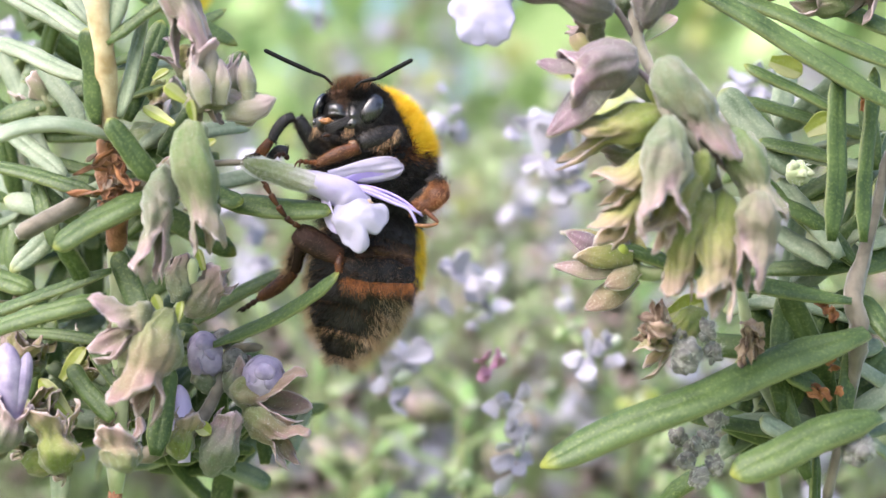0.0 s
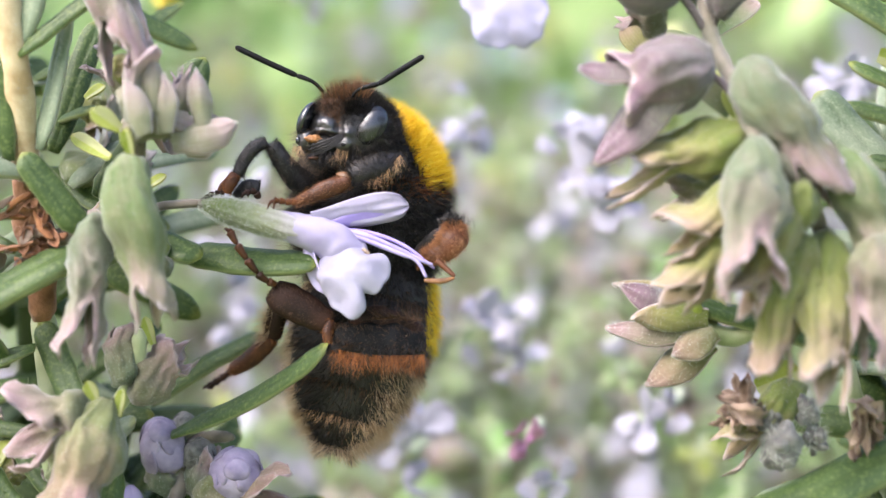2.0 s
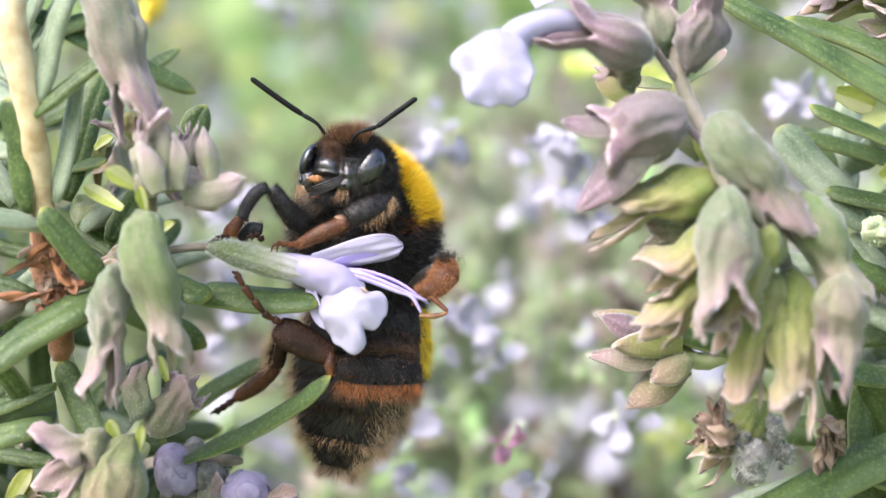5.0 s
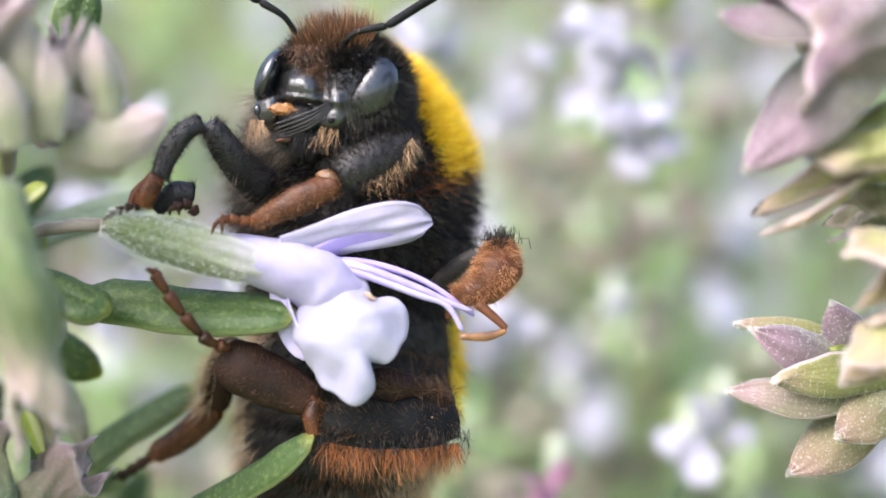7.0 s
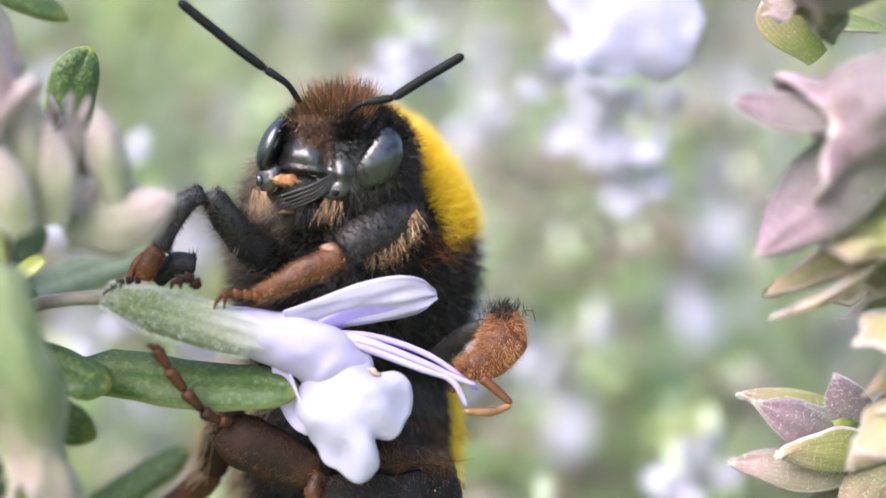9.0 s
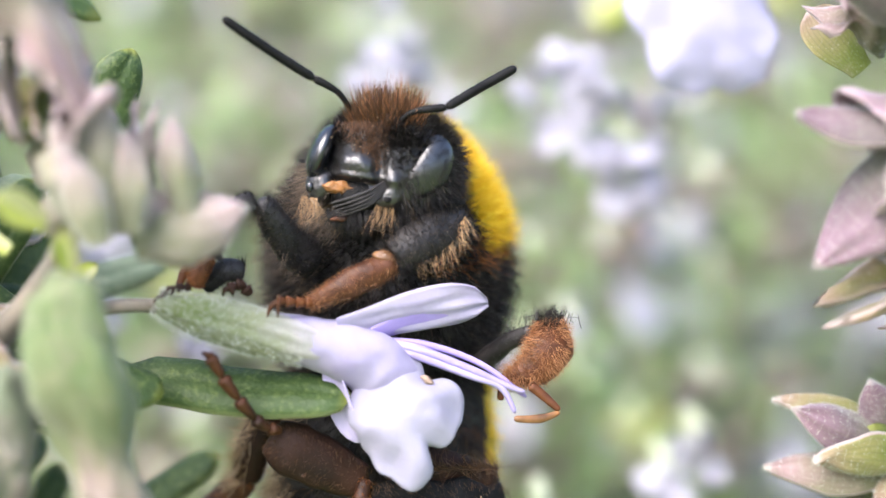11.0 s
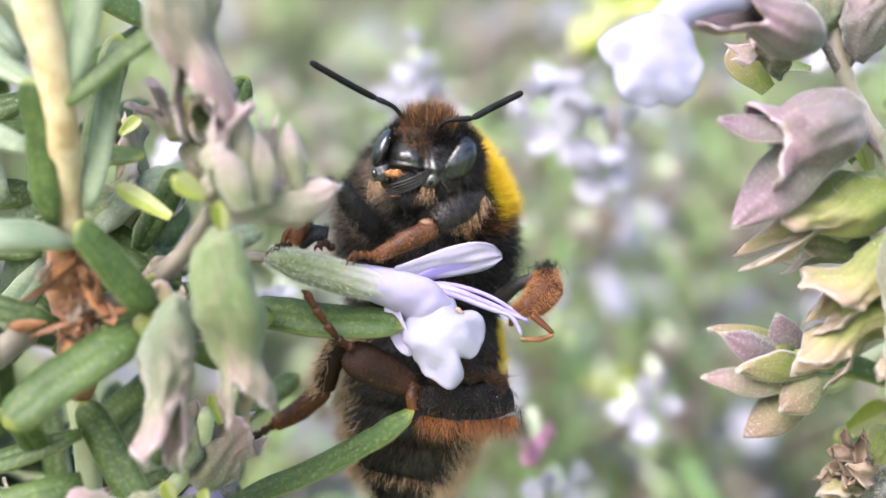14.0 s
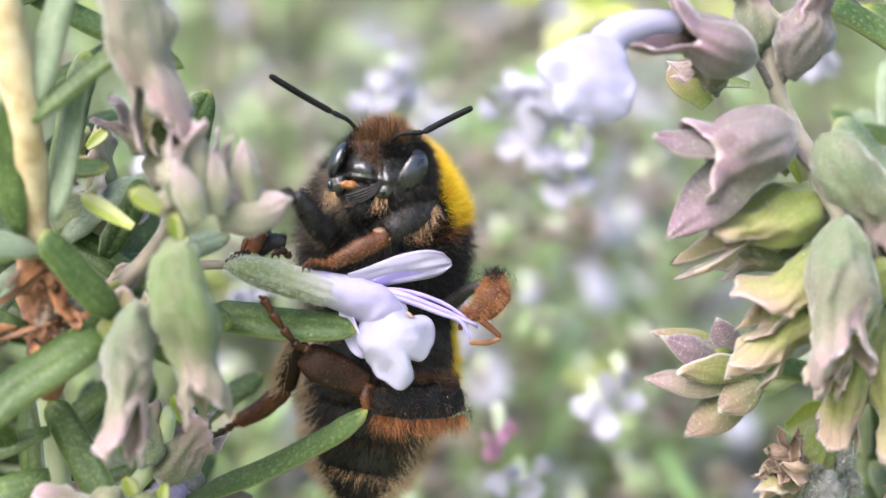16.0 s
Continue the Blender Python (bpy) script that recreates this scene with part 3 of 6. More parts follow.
def bumblebee():
    bee = thing("bumblebee", (-16.00, 109.00, 17.83), "black bumblebee with yellow bands clinging upright to a rosemary flower", "bumblebee")
    # thorax
    c, r = (-16.48, 110.20, 17.88), (3.9, 3.3, 5.2)
    thorax = part("thorax", ball(bmesh.new(), c, r, n=28, m=18, lump=0.05), CHITIN_SATIN, bee)
    yellow = lambda d: d.z > 0.24 + 0.12 * d.y + 0.05 * math.sin(d.x * 23) and d.x * 0.85 + d.y * 0.5 + d.z * 0.47 > 0.44
    part("hair", strands(bmesh.new(), on_ball(c, r, 15000, lambda d: not yellow(d) and d.y < 0.75), 0.85, 0.03, droop=(0, 0, -0.25)), FUR_BLACK, thorax, smooth=False)
    part("hair", strands(bmesh.new(), on_ball(c, r, 8000, yellow), 0.85, 0.028, droop=(0.05, 0, 0.05), spread=0.42), FUR_YELLOW, thorax, "dense yellow collar of hair", smooth=False)
    part("hair", strands(bmesh.new(), on_ball(c, r, 700, lambda d: not yellow(d) and d.y < 0.1), 1.05, 0.014, droop=(0, 0, -0.2)), FUR_GREY, thorax, smooth=False)
    part("hair", strands(bmesh.new(), on_ball(c, r, 500, lambda d: abs(d.z - 0.24 - 0.12 * d.y) < 0.1 and d.x > 0.3), 0.9, 0.02, droop=(0, -0.1, -0.1), spread=0.4), FUR_ORANGE, thorax, "ochre hair at the edge of the collar", smooth=False)
    part("hair", strands(bmesh.new(), on_ball(c, r, 900, lambda d: d.x < -0.6 and d.z < 0.6 and d.y < 0.4), 1.3, 0.014, droop=(-0.2, 0, -0.3), spread=0.4), FUR_GREY, thorax, "greyish side hair", smooth=False)
    # abdomen: overlapping rings from the waist to the tip
    top, tip = V((-15.90, 110.60, 14.58)), V((-17.95, 109.60, 5.05))
    d, s, u = axes(tip - top, (0, -1, 0))
    L = (tip - top).length
    def girth(x):
        return 3.75 * (0.8 + 0.2 * min(1, x / 0.25)) * max(0.0, 1 - max(0, (x - 0.34) / 0.68) ** 2.0) ** 0.62
    belly = lambda x: V(top) + d * (L * x) + s * (0.15 * math.sin(math.pi * x))
    for i in range(6):
        a, b = i / 6 - 0.02, (i + 1) / 6 + 0.03
        bm = bmesh.new()
        rows = []
        for k in range(7):
            x = a + (b - a) * k / 6
            g = girth(min(max(x, 0), 0.995)) * (0.955 + 0.05 * k / 6 - (0.05 if k == 6 else 0))
            rows.append([bm.verts.new(belly(x) + s * (g * math.cos(t)) + u * (g * 0.95 * math.sin(t))) for t in (2 * math.pi * j / 32 for j in range(32))])
        grid_faces(bm, rows, True)
        bm.faces.new(rows[-1])
        seg = part("abdomen_segment", bm, CHITIN_SATIN, bee)
        dark, buff, gold = [], [], []
        for _ in range(3200):
            x = max(0.0, rnd.uniform(a, b))
            t = rnd.uniform(0, 2 * math.pi)
            n = s * math.cos(t) + u * math.sin(t)
            if n.y > 0.8:
                continue
            g = girth(min(x, 0.99))
            root = (belly(x) + n * g * 0.97, (n + d * 0.9).normalized())
            dorsal = n.x * 0.85 + n.y * 0.5
            if x < 0.36 and dorsal > 0.55:
                gold.append(root)
            elif (x > 0.5 and rnd.random() < (n.x - 0.45) / 0.45) or (x > 0.1 and rnd.random() < (-n.x - 0.72) / 0.25) or x > 0.985:
                buff.append(root)
            elif rnd.random() < 0.75:
                dark.append(root)
        for roots, mat, ln in ((dark, FUR_BLACK, 0.5), (dark[::12], FUR_BROWN, 0.6), (buff, FUR_BUFF, 0.85), (gold, FUR_YELLOW, 0.7)):
            if roots:
                part("hair", strands(bmesh.new(), roots, ln, 0.015 if mat in (FUR_GREY, FUR_BUFF) else 0.028, spread=0.25), mat, seg, smooth=False)
        fringe = []
        for _ in range(420):
            t = rnd.uniform(0, 2 * math.pi)
            n = s * math.cos(t) + u * math.sin(t)
            if n.y < 0.3:
                fringe.append((belly(b - 0.02) + n * girth(min(b - 0.02, 0.99)), (n * 0.5 + d).normalized()))
        part("hair", strands(bmesh.new(), fringe, 0.75, 0.018), FUR_STRAW if i == 4 else FUR_BROWN if i in (0, 3) else FUR_BLACK, seg, smooth=False)

    # head, turned a little to its right; face plate, lip and cheeks are raised from its front
    hc, hr = (-16.73, 106.60, 21.54), (2.3, 1.75, 2.0)
    neck = (-16.15, 108.00, 20.01)
    bm = ball(bmesh.new(), hc, hr, d=(-0.12, 0.1, 1), n=120, m=84)
    def swell(x, z, cx, cz, w, h, tilt=0.0, hard=4):
        x, z = x - cx, z - cz
        x, z = x * math.cos(tilt) + z * math.sin(tilt), z * math.cos(tilt) - x * math.sin(tilt)
        return math.exp(-(abs(x) / w) ** hard - (abs(z) / h) ** hard)
    for v in bm.verts:
        q = v.co - V(hc)
        if q.y > 0.2:
            continue
        x, z = q.x, q.z
        rise = 0.42 * swell(x, z, -1.34, 0.22, 0.72, 0.52, -0.05, 2.6)
        rise += 0.16 * swell(x, z, -1.36, -0.17, 0.98, 0.10, -0.06 + 0.05 * x, 2)
        rise -= 0.22 * swell(x, z, -1.45, -0.40, 0.75, 0.12, -0.05, 2)
        rise += 0.30 * swell(x, z, -1.70, -0.62, 0.62, 0.20, 0.0)
        rise += 0.10 * swell(x, z, -0.95, -0.62, 0.26, 0.14, 0.2, 2)
        rise += 0.20 * swell(x, z, 0.0, -0.30, 0.26, 0.26, 0.6, 2)
        rise += 0.30 * swell(x, z, -0.15, -0.95, 0.55, 0.40, 0.2, 2)
        rise -= 0.22 * swell(x, z, -0.38, 0.10, 0.22, 0.9, 0.0, 2)
        rise += 0.05 * noise.noise(v.co * 2.6) + (0.035 * noise.noise(v.co * 8.0) if z < -0.1 else 0.012 * noise.noise(v.co * 8.0))
        v.co += Vector((0.05 * noise.noise(v.co * 3 + Vector((9, 0, 0))), -rise, 0.05 * noise.noise(v.co * 3)))
    head = part("head", bm, CHITIN, bee, at=neck)
    feelers = []
    front = lambda q: -0.95 < q.x < -0.12 and q.y < -0.1 and q.z < 0.42
    crown = lambda q: q.z > 0.60 and -0.42 + 0.3 * q.y < q.x < 0.42
    part("hair", strands(bmesh.new(), on_ball(hc, hr, 1900, crown), 0.8, 0.02, droop=(-0.05, -0.1, 0.5), spread=0.32), FUR_BROWN, head, "brown tuft on the crown", smooth=False)
    part("hair", strands(bmesh.new(), on_ball(hc, hr, 240, crown), 1.1, 0.016, droop=(-0.05, -0.05, 0.5), spread=0.3), FUR_TAWNY, head, smooth=False)
    part("hair", strands(bmesh.new(), on_ball(hc, hr, 900, lambda q: q.x < -0.55 and q.z < 0.1 and q.y > -0.55), 1.1, 0.014, droop=(-0.4, 0, -0.35), spread=0.4), FUR_GREY, head, "greyish brown cheek hair", smooth=False)
    part("hair", strands(bmesh.new(), on_ball(hc, hr, 1100, lambda q: q.x > 0.5 and q.z > -0.9 and q.y > -0.6), 0.6, 0.018, droop=(0.3, -0.1, 0), spread=0.35), FUR_BLACK, head, smooth=False)
    part("hair", strands(bmesh.new(), on_ball(hc, hr, 2600, lambda q: not crown(q) and q.z > 0.38 and q.y < 0.6), 0.5, 0.022, droop=(0, -0.1, 0.2)), FUR_BLACK, head, smooth=False)
    part("hair", strands(bmesh.new(), on_ball(hc, hr, 3600, lambda q: not crown(q) and not front(q) and q.z < 0.42 and q.y < 0.6 and (q.x > 0.1 or q.x < -0.9 or q.z < -0.62)), 0.48, 0.02, droop=(0, 0, -0.5), spread=0.3), FUR_BLACK, head, smooth=False)
    part("hair", strands(bmesh.new(), on_ball(hc, hr, 90, lambda q: q.x > 0.1 and q.y < 0.2 and q.z < -0.1), 0.7, 0.014, droop=(0, 0, -0.6), spread=0.3), FUR_GREY, head, smooth=False)
    for base, drift, count in ((([(-19.60, 105.50, 20.68), (-19.09, 105.10, 20.62)]), -0.05, 40), (([(-17.24, 104.90, 20.43), (-16.66, 105.00, 20.35)]), -0.3, 36)):
        part("hair", strands(bmesh.new(), [(curve_point(base, rnd.random()), Vector((drift + rnd.gauss(0, 0.28), -0.35, -1))) for _ in range(count)], 1.0, 0.013, bend=0.5, spread=0.1, vary=0.3), FUR_STRAW, head, "straw-coloured beard of hair", smooth=False)
    band = []
    for _ in range(900):
        k = rnd.random() ** 1.3
        p = curve_point([(-16.86, 105.00, 23.08), (-17.22, 104.85, 22.36), (-17.20, 105.00, 21.51)], k)
        band.append((p + Vector((rnd.gauss(-0.55 * (1 - k), 0.42 * (1.1 - k)), 0.12, 0)), Vector((rnd.gauss(0, 0.3), -0.5, -0.6))))
    part("hair", strands(bmesh.new(), band, 0.34, 0.018, spread=0.25), FUR_BROWN, head, "dark brown hair down the face", smooth=False)
    part("hair", strands(bmesh.new(), [(V((-16.44, 105.15, 22.41)) + Vector((rnd.gauss(0, 0.34), rnd.gauss(0, 0.12), rnd.gauss(0, 0.36))), Vector((0.1, -0.7, 0.2))) for _ in range(2000)], 0.36, 0.022), FUR_BLACK, head, smooth=False)
    part("hair", strands(bmesh.new(), [(V((-16.62, 104.98, 21.72)) + Vector((rnd.gauss(0, 0.17), rnd.gauss(0, 0.06), rnd.gauss(0, 0.26))), Vector((0.1, -0.6, -0.4))) for _ in range(900)], 0.26, 0.018), FUR_BLACK, head, smooth=False)
    part("eye", eye_mesh((-15.66, 105.42, 21.70), (0.86, 0.60, 1.16), (0.56, 0.16, 0.82), (-0.75, -0.1, 0.55), 0.55), EYE, head, "glossy black compound eye")
    part("eye", eye_mesh((-18.93, 105.72, 22.15), (0.42, 0.8, 0.95), (0.40, 0.25, 0.88), (0.9, -0.2, -0.3), 0.35), EYE, head, "glossy black compound eye")
    part("labrum", crumple(ball(bmesh.new(), (-18.43, 105.02, 20.98), (0.46, 0.12, 0.21), d=(0.1, -0.2, 1), n=26, m=18, lump=0.35, freq=0.35), 0.05, 0.06, 1.0, 5.0), LABRUM, head, "mottled horn-coloured upper lip")
    for k in range(5):
        o = Vector((0.06 * k, 0.04 * k, -0.135 * k + 0.008 * k * k))
        part("mandible", tube(bmesh.new(), [V((-16.95, 104.85, 21.22)) + o * 0.3, V((-17.48, 104.55, 20.92)) + o * 0.8, V((-18.08, 104.48, 20.70)) + o, V((-18.72, 104.60, 20.50)) + o * 1.0],
                              [0.03, 0.045, 0.04, 0.02], around=8, steps=8, lump=0.5), CHITIN_SATIN, head)
    part("jaw", ball(bmesh.new(), (-17.80, 105.50, 20.72), (0.95, 0.66, 0.62), d=(0.2, -0.2, 1), n=28, m=18, lump=0.14), FEELER, head)
    part("hair", strands(bmesh.new(), on_ball((-17.85, 105.45, 20.55), (1.0, 0.7, 0.75), 700, lambda q: q.y < 0.2 and q.z < -0.35), 0.4, 0.018, droop=(0, 0, -0.6)), FUR_BLACK, head, smooth=False)
    part("hair", strands(bmesh.new(), on_ball((-18.06, 105.45, 21.55), (1.15, 0.75, 1.0), 130, lambda q: q.y < -0.2 and q.z < 0.1), 0.22, 0.011, spread=0.4), FUR_GREY, head, smooth=False)
    part("tongue", crumple(ball(bmesh.new(), (-18.43, 104.85, 20.04), (0.26, 0.1, 0.09), n=14, m=10, lump=0.3), 0.04, 0.04, 1.0, 4.0), CHITIN_RUST, head)
    part("cheek", crumple(ball(bmesh.new(), (-18.96, 105.75, 21.04), (0.48, 0.6, 0.62), n=20, m=14, lump=0.15), 0.06, 0.05), CHITIN, head)
    part("cheek_knob", ball(bmesh.new(), (-19.33, 105.35, 21.01), (0.13, 0.14, 0.2), n=12, m=10), EYE, head)
    part("cheek_knob", crumple(ball(bmesh.new(), (-16.88, 104.75, 20.63), (0.12, 0.07, 0.1), n=12, m=8, lump=0.3), 0.03, 0.03), FEELER, head)
    for _ in range(9):
        q = V((-17.74, 104.90, 22.45)) + Vector((rnd.gauss(0, 0.75), 0, rnd.gauss(0, 0.5)))
        part("pollen_grain", ball(bmesh.new(), q, (0.022, 0.02, 0.022), n=6, m=4), FUR_BUFF, head)
    for pts, name in (([(-18.04, 105.50, 23.48), (-18.38, 105.20, 24.08), (-19.08, 105.00, 24.58), (-20.28, 104.60, 25.52), (-21.67, 104.20, 26.69)], "antenna"),
                      ([(-16.50, 105.10, 23.10), (-16.03, 104.90, 23.45), (-15.02, 104.80, 23.62), (-14.04, 105.20, 24.25), (-12.76, 105.60, 25.02)], "antenna")):
        ant = part(name, tube(bmesh.new(), pts[:3], [0.09, 0.10, 0.15], around=10, steps=5), FEELER, head, at=pts[0])
        feelers.append(ant)
        bm = tube(bmesh.new(), pts[2:], [0.10, 0.135, 0.158, 0.15, 0.165, 0.152, 0.166, 0.153, 0.166, 0.153, 0.166, 0.153, 0.166, 0.153, 0.164, 0.15, 0.16, 0.14, 0.10], around=10, steps=14)
        part("flagellum", bm, FEELER, ant)

    # forelegs
    p = [(-19.30, 106.80, 18.47), (-20.12, 105.80, 19.36), (-20.91, 105.20, 20.59)]
    fem = limb("femur", bee, p, [0.72, 0.6, 0.36], CHITIN_SATIN, FUR_BLACK, 1300, 0.3, thick=0.018)
    part("hair", strands(bmesh.new(), along_limb(p, [0.72, 0.6, 0.36], 240, way=(-0.7, 0, -0.7)), 0.6, 0.014, spread=0.3), FUR_GREY, fem, "grey fringe", smooth=False)
    p = [(-21.13, 105.20, 20.62), (-21.72, 104.90, 20.27), (-22.20, 104.80, 19.56), (-22.45, 104.70, 18.79)]
    limb("tibia", bee, p, [0.3, 0.36, 0.34, 0.3], CHITIN_SATIN, FUR_BLACK, 800, 0.25)
    p = [(-22.50, 104.60, 18.88), (-22.82, 104.50, 18.35), (-22.97, 104.50, 17.89)]
    limb("basitarsus", bee, p, [0.3, 0.36, 0.24], CHITIN_AMBER, FUR_ORANGE, 420, 0.16, thick=0.014)
    p = [(-22.91, 104.90, 18.69), (-23.26, 104.80, 18.34), (-23.47, 104.70, 17.80)]
    limb("spur", bee, p, [0.16, 0.16, 0.1], CHITIN_AMBER)
    tarsus(bee, [(-23.02, 104.40, 17.89), (-23.50, 104.30, 17.87), (-23.95, 104.20, 17.66)], 0.17, CHITIN_BROWN, 4, claw=(-0.12, -0.05, -0.35))
    p = [(-14.33, 106.60, 19.89), (-15.16, 105.60, 19.56), (-16.06, 105.10, 19.12), (-16.78, 104.80, 18.74)]
    fem = limb("femur", bee, p, [0.6, 0.74, 0.7, 0.5], CHITIN_SATIN, FUR_BLACK, 2200, 0.4, thick=0.016)
    part("hair", strands(bmesh.new(), along_limb(p, [0.6, 0.74, 0.7, 0.5], 1500), 0.22, 0.013, spread=0.25), FUR_GREY, fem, smooth=False)
    part("hair", strands(bmesh.new(), [(curve_point([(-16.23, 104.70, 18.58), (-15.15, 105.00, 19.01), (-14.28, 105.70, 20.03)], rnd.random() ** 0.45), Vector((0.15, -0.35, -0.9))) for _ in range(110)], 0.95, 0.011, spread=0.3), FUR_STRAW, bee, "straw-coloured hair fringe of the foreleg", smooth=False)
    part("knee", ball(bmesh.new(), (-16.94, 104.55, 18.79), (0.36, 0.14, 0.2), d=(0.3, 0, 1), n=16, m=12, lump=0.5), CHITIN_HORN, bee, "pale horn-coloured knee")
    p = [(-16.67, 104.80, 18.63), (-17.57, 104.50, 18.22), (-18.55, 104.30, 17.77), (-19.35, 104.30, 17.36)]
    limb("tibia", bee, p, [0.40, 0.47, 0.36, 0.18], CHITIN_RUST, FUR_TAWNY, 1500, 0.24, thick=0.011, lump=0.25)
    tarsus(bee, [(-19.25, 104.20, 17.39), (-19.78, 104.10, 17.43), (-20.36, 103.90, 17.49)], 0.2, CHITIN_AMBER, 4, claw=(-0.15, -0.05, -0.4))
    limb("basitarsus", bee, [(-21.45, 105.40, 18.29), (-22.06, 105.20, 18.34), (-22.70, 105.20, 17.76)], [0.35, 0.38, 0.25], CHITIN_SATIN, FUR_BLACK, 150, 0.35)
    tarsus(bee, [(-21.20, 104.40, 17.63), (-21.49, 104.30, 17.96), (-21.88, 104.20, 17.87)], 0.22, CHITIN_BROWN, 3, claw=(0, -0.1, -0.15))

    # middle leg held out to the side, with its brush
    limb("femur", bee, [(-13.69, 107.60, 14.85), (-12.86, 106.60, 15.76), (-12.00, 106.00, 16.31)], [0.4, 0.32, 0.22], CHITIN_SATIN, FUR_BLACK, 120, 0.35)
    p = [(-11.48, 106.00, 16.53), (-11.50, 105.60, 15.83), (-12.07, 105.40, 15.11), (-12.95, 105.20, 14.85)]
    limb("basitarsus", bee, p, [0.55, 0.85, 0.6, 0.2], CHITIN_AMBER, FUR_TAWNY, 2600, 0.34, flat=0.5, thick=0.016)
    part("hair", strands(bmesh.new(), [(V((-11.53, 105.80, 16.62)) + Vector((rnd.gauss(0, 0.3), rnd.gauss(0, 0.2), rnd.gauss(0, 0.12))), Vector((0.1, -0.1, 1))) for _ in range(260)], 0.45, 0.025), FUR_BLACK, bee, "black tuft on the brush", smooth=False)
    limb("spur", bee, [(-12.95, 105.20, 14.96), (-13.10, 105.10, 14.57), (-13.18, 105.10, 14.13)], [0.18, 0.16, 0.1], CHITIN_AMBER)
    limb("tarsus", bee, [(-12.23, 105.00, 14.65), (-11.72, 104.90, 14.22), (-11.28, 104.80, 13.83)], [0.18, 0.15, 0.1], CHITIN_AMBER)
    limb("tarsus", bee, [(-11.28, 104.80, 13.76), (-11.95, 104.70, 13.58), (-12.79, 104.60, 13.60)], [0.08, 0.15, 0.1], CHITIN_HORN)

    # hind leg across the belly: glossy black pollen plate with a rusty fringe, then the foot
    p = [(-12.87, 106.40, 10.57), (-14.21, 105.60, 10.61), (-15.87, 105.40, 10.73), (-17.42, 105.30, 10.95)]
    plate = part("tibia", tube(bmesh.new(), p, [0.5, 0.78, 0.74, 0.42], around=24, steps=10, flat=0.3, lump=0.3), FEELER, bee, "black pollen plate")
    part("hair", strands(bmesh.new(), along_limb(p, [0.5, 0.78, 0.74, 0.42], 1100), 0.26, 0.014), FUR_BROWN, plate, smooth=False)
    for k in range(2):
        q = curve_point(p, rnd.uniform(0.05, 0.95)) + Vector((0, -0.32, rnd.uniform(-0.6, 0.6)))
        part("pollen_grain", ball(bmesh.new(), q, (0.035, 0.03, 0.04), n=6, m=4), FUR_BUFF, plate)
    part("hair", strands(bmesh.new(), [(curve_point([(-12.87, 105.90, 9.92), (-14.21, 105.30, 9.84), (-15.87, 105.10, 9.88), (-17.31, 105.10, 10.12)], rnd.random()), Vector((0, -0.35, -1))) for _ in range(430)], 0.95, 0.02, spread=0.38, vary=0.6), FUR_ORANGE, plate, "rusty hair fringe", smooth=False)
    part("hair", strands(bmesh.new(), [(curve_point([(-12.88, 106.00, 9.83), (-14.21, 105.40, 9.75), (-15.87, 105.20, 9.79), (-17.32, 105.20, 10.03)], rnd.random()), Vector((0, -0.3, -1))) for _ in range(300)], 0.8, 0.02, spread=0.35, vary=0.6), FUR_BROWN, plate, smooth=False)
    part("hair", strands(bmesh.new(), [(curve_point([(-12.54, 105.90, 10.12), (-14.20, 105.20, 10.11), (-15.86, 105.00, 10.16), (-17.51, 105.00, 10.40)], rnd.random()) + Vector((0, rnd.gauss(0, 0.1), rnd.gauss(0, 0.2))), Vector((0, -0.4, -1))) for _ in range(420)], 0.5, 0.018, spread=0.4, vary=0.6), FUR_BLACK, plate, smooth=False)
    part("hair", strands(bmesh.new(), [(curve_point([(-13.08, 106.20, 11.69), (-14.20, 105.70, 11.76), (-15.31, 105.60, 11.78)], rnd.random()), Vector((-0.4, -0.3, 0.35))) for _ in range(300)], 0.7, 0.018, spread=0.6, vary=0.6), FUR_BROWN, plate, "rusty hair fringe", smooth=False)
    limb("femur", bee, [(-16.86, 106.40, 11.71), (-15.16, 106.30, 11.70), (-13.09, 107.00, 11.02)], [0.5, 0.75, 0.5], CHITIN_BROWN, FUR_BROWN, 300, 0.4)
    limb("joint", bee, [(-17.52, 105.20, 11.59), (-17.69, 105.00, 10.99), (-17.59, 105.00, 10.36)], [0.2, 0.28, 0.16], CHITIN_RUST, FUR_ORANGE, 120, 0.2)
    p = [(-17.54, 105.40, 11.42), (-18.81, 105.20, 12.05), (-19.88, 105.00, 12.64), (-20.58, 105.00, 13.09)]
    limb("basitarsus", bee, p, [0.55, 0.85, 0.9, 0.55], CHITIN_BROWN, FUR_BROWN, 1400, 0.16, flat=0.45, thick=0.014)
    tarsus(bee, [(-20.27, 104.60, 13.30), (-20.91, 104.00, 13.64), (-21.72, 103.50, 14.70), (-22.41, 103.30, 15.82)], 0.23, CHITIN_RUST, 5, claw=(-0.1, -0.1, 0.2))

    # the other hind leg, stretched down to a leaf
    p = [(-20.60, 109.00, 13.23), (-21.18, 109.00, 12.04), (-21.47, 109.20, 10.71)]
    limb("tibia", bee, p, [0.5, 0.62, 0.5], CHITIN_BROWN, FUR_BUFF, 420, 0.8, way=(-0.9, 0, 0.1))
    p = [(-21.38, 109.20, 10.91), (-22.54, 109.60, 9.82), (-23.84, 110.00, 9.01)]
    limb("basitarsus", bee, p, [0.5, 0.52, 0.36], CHITIN_RUST, FUR_ORANGE, 420, 0.22, thick=0.014)
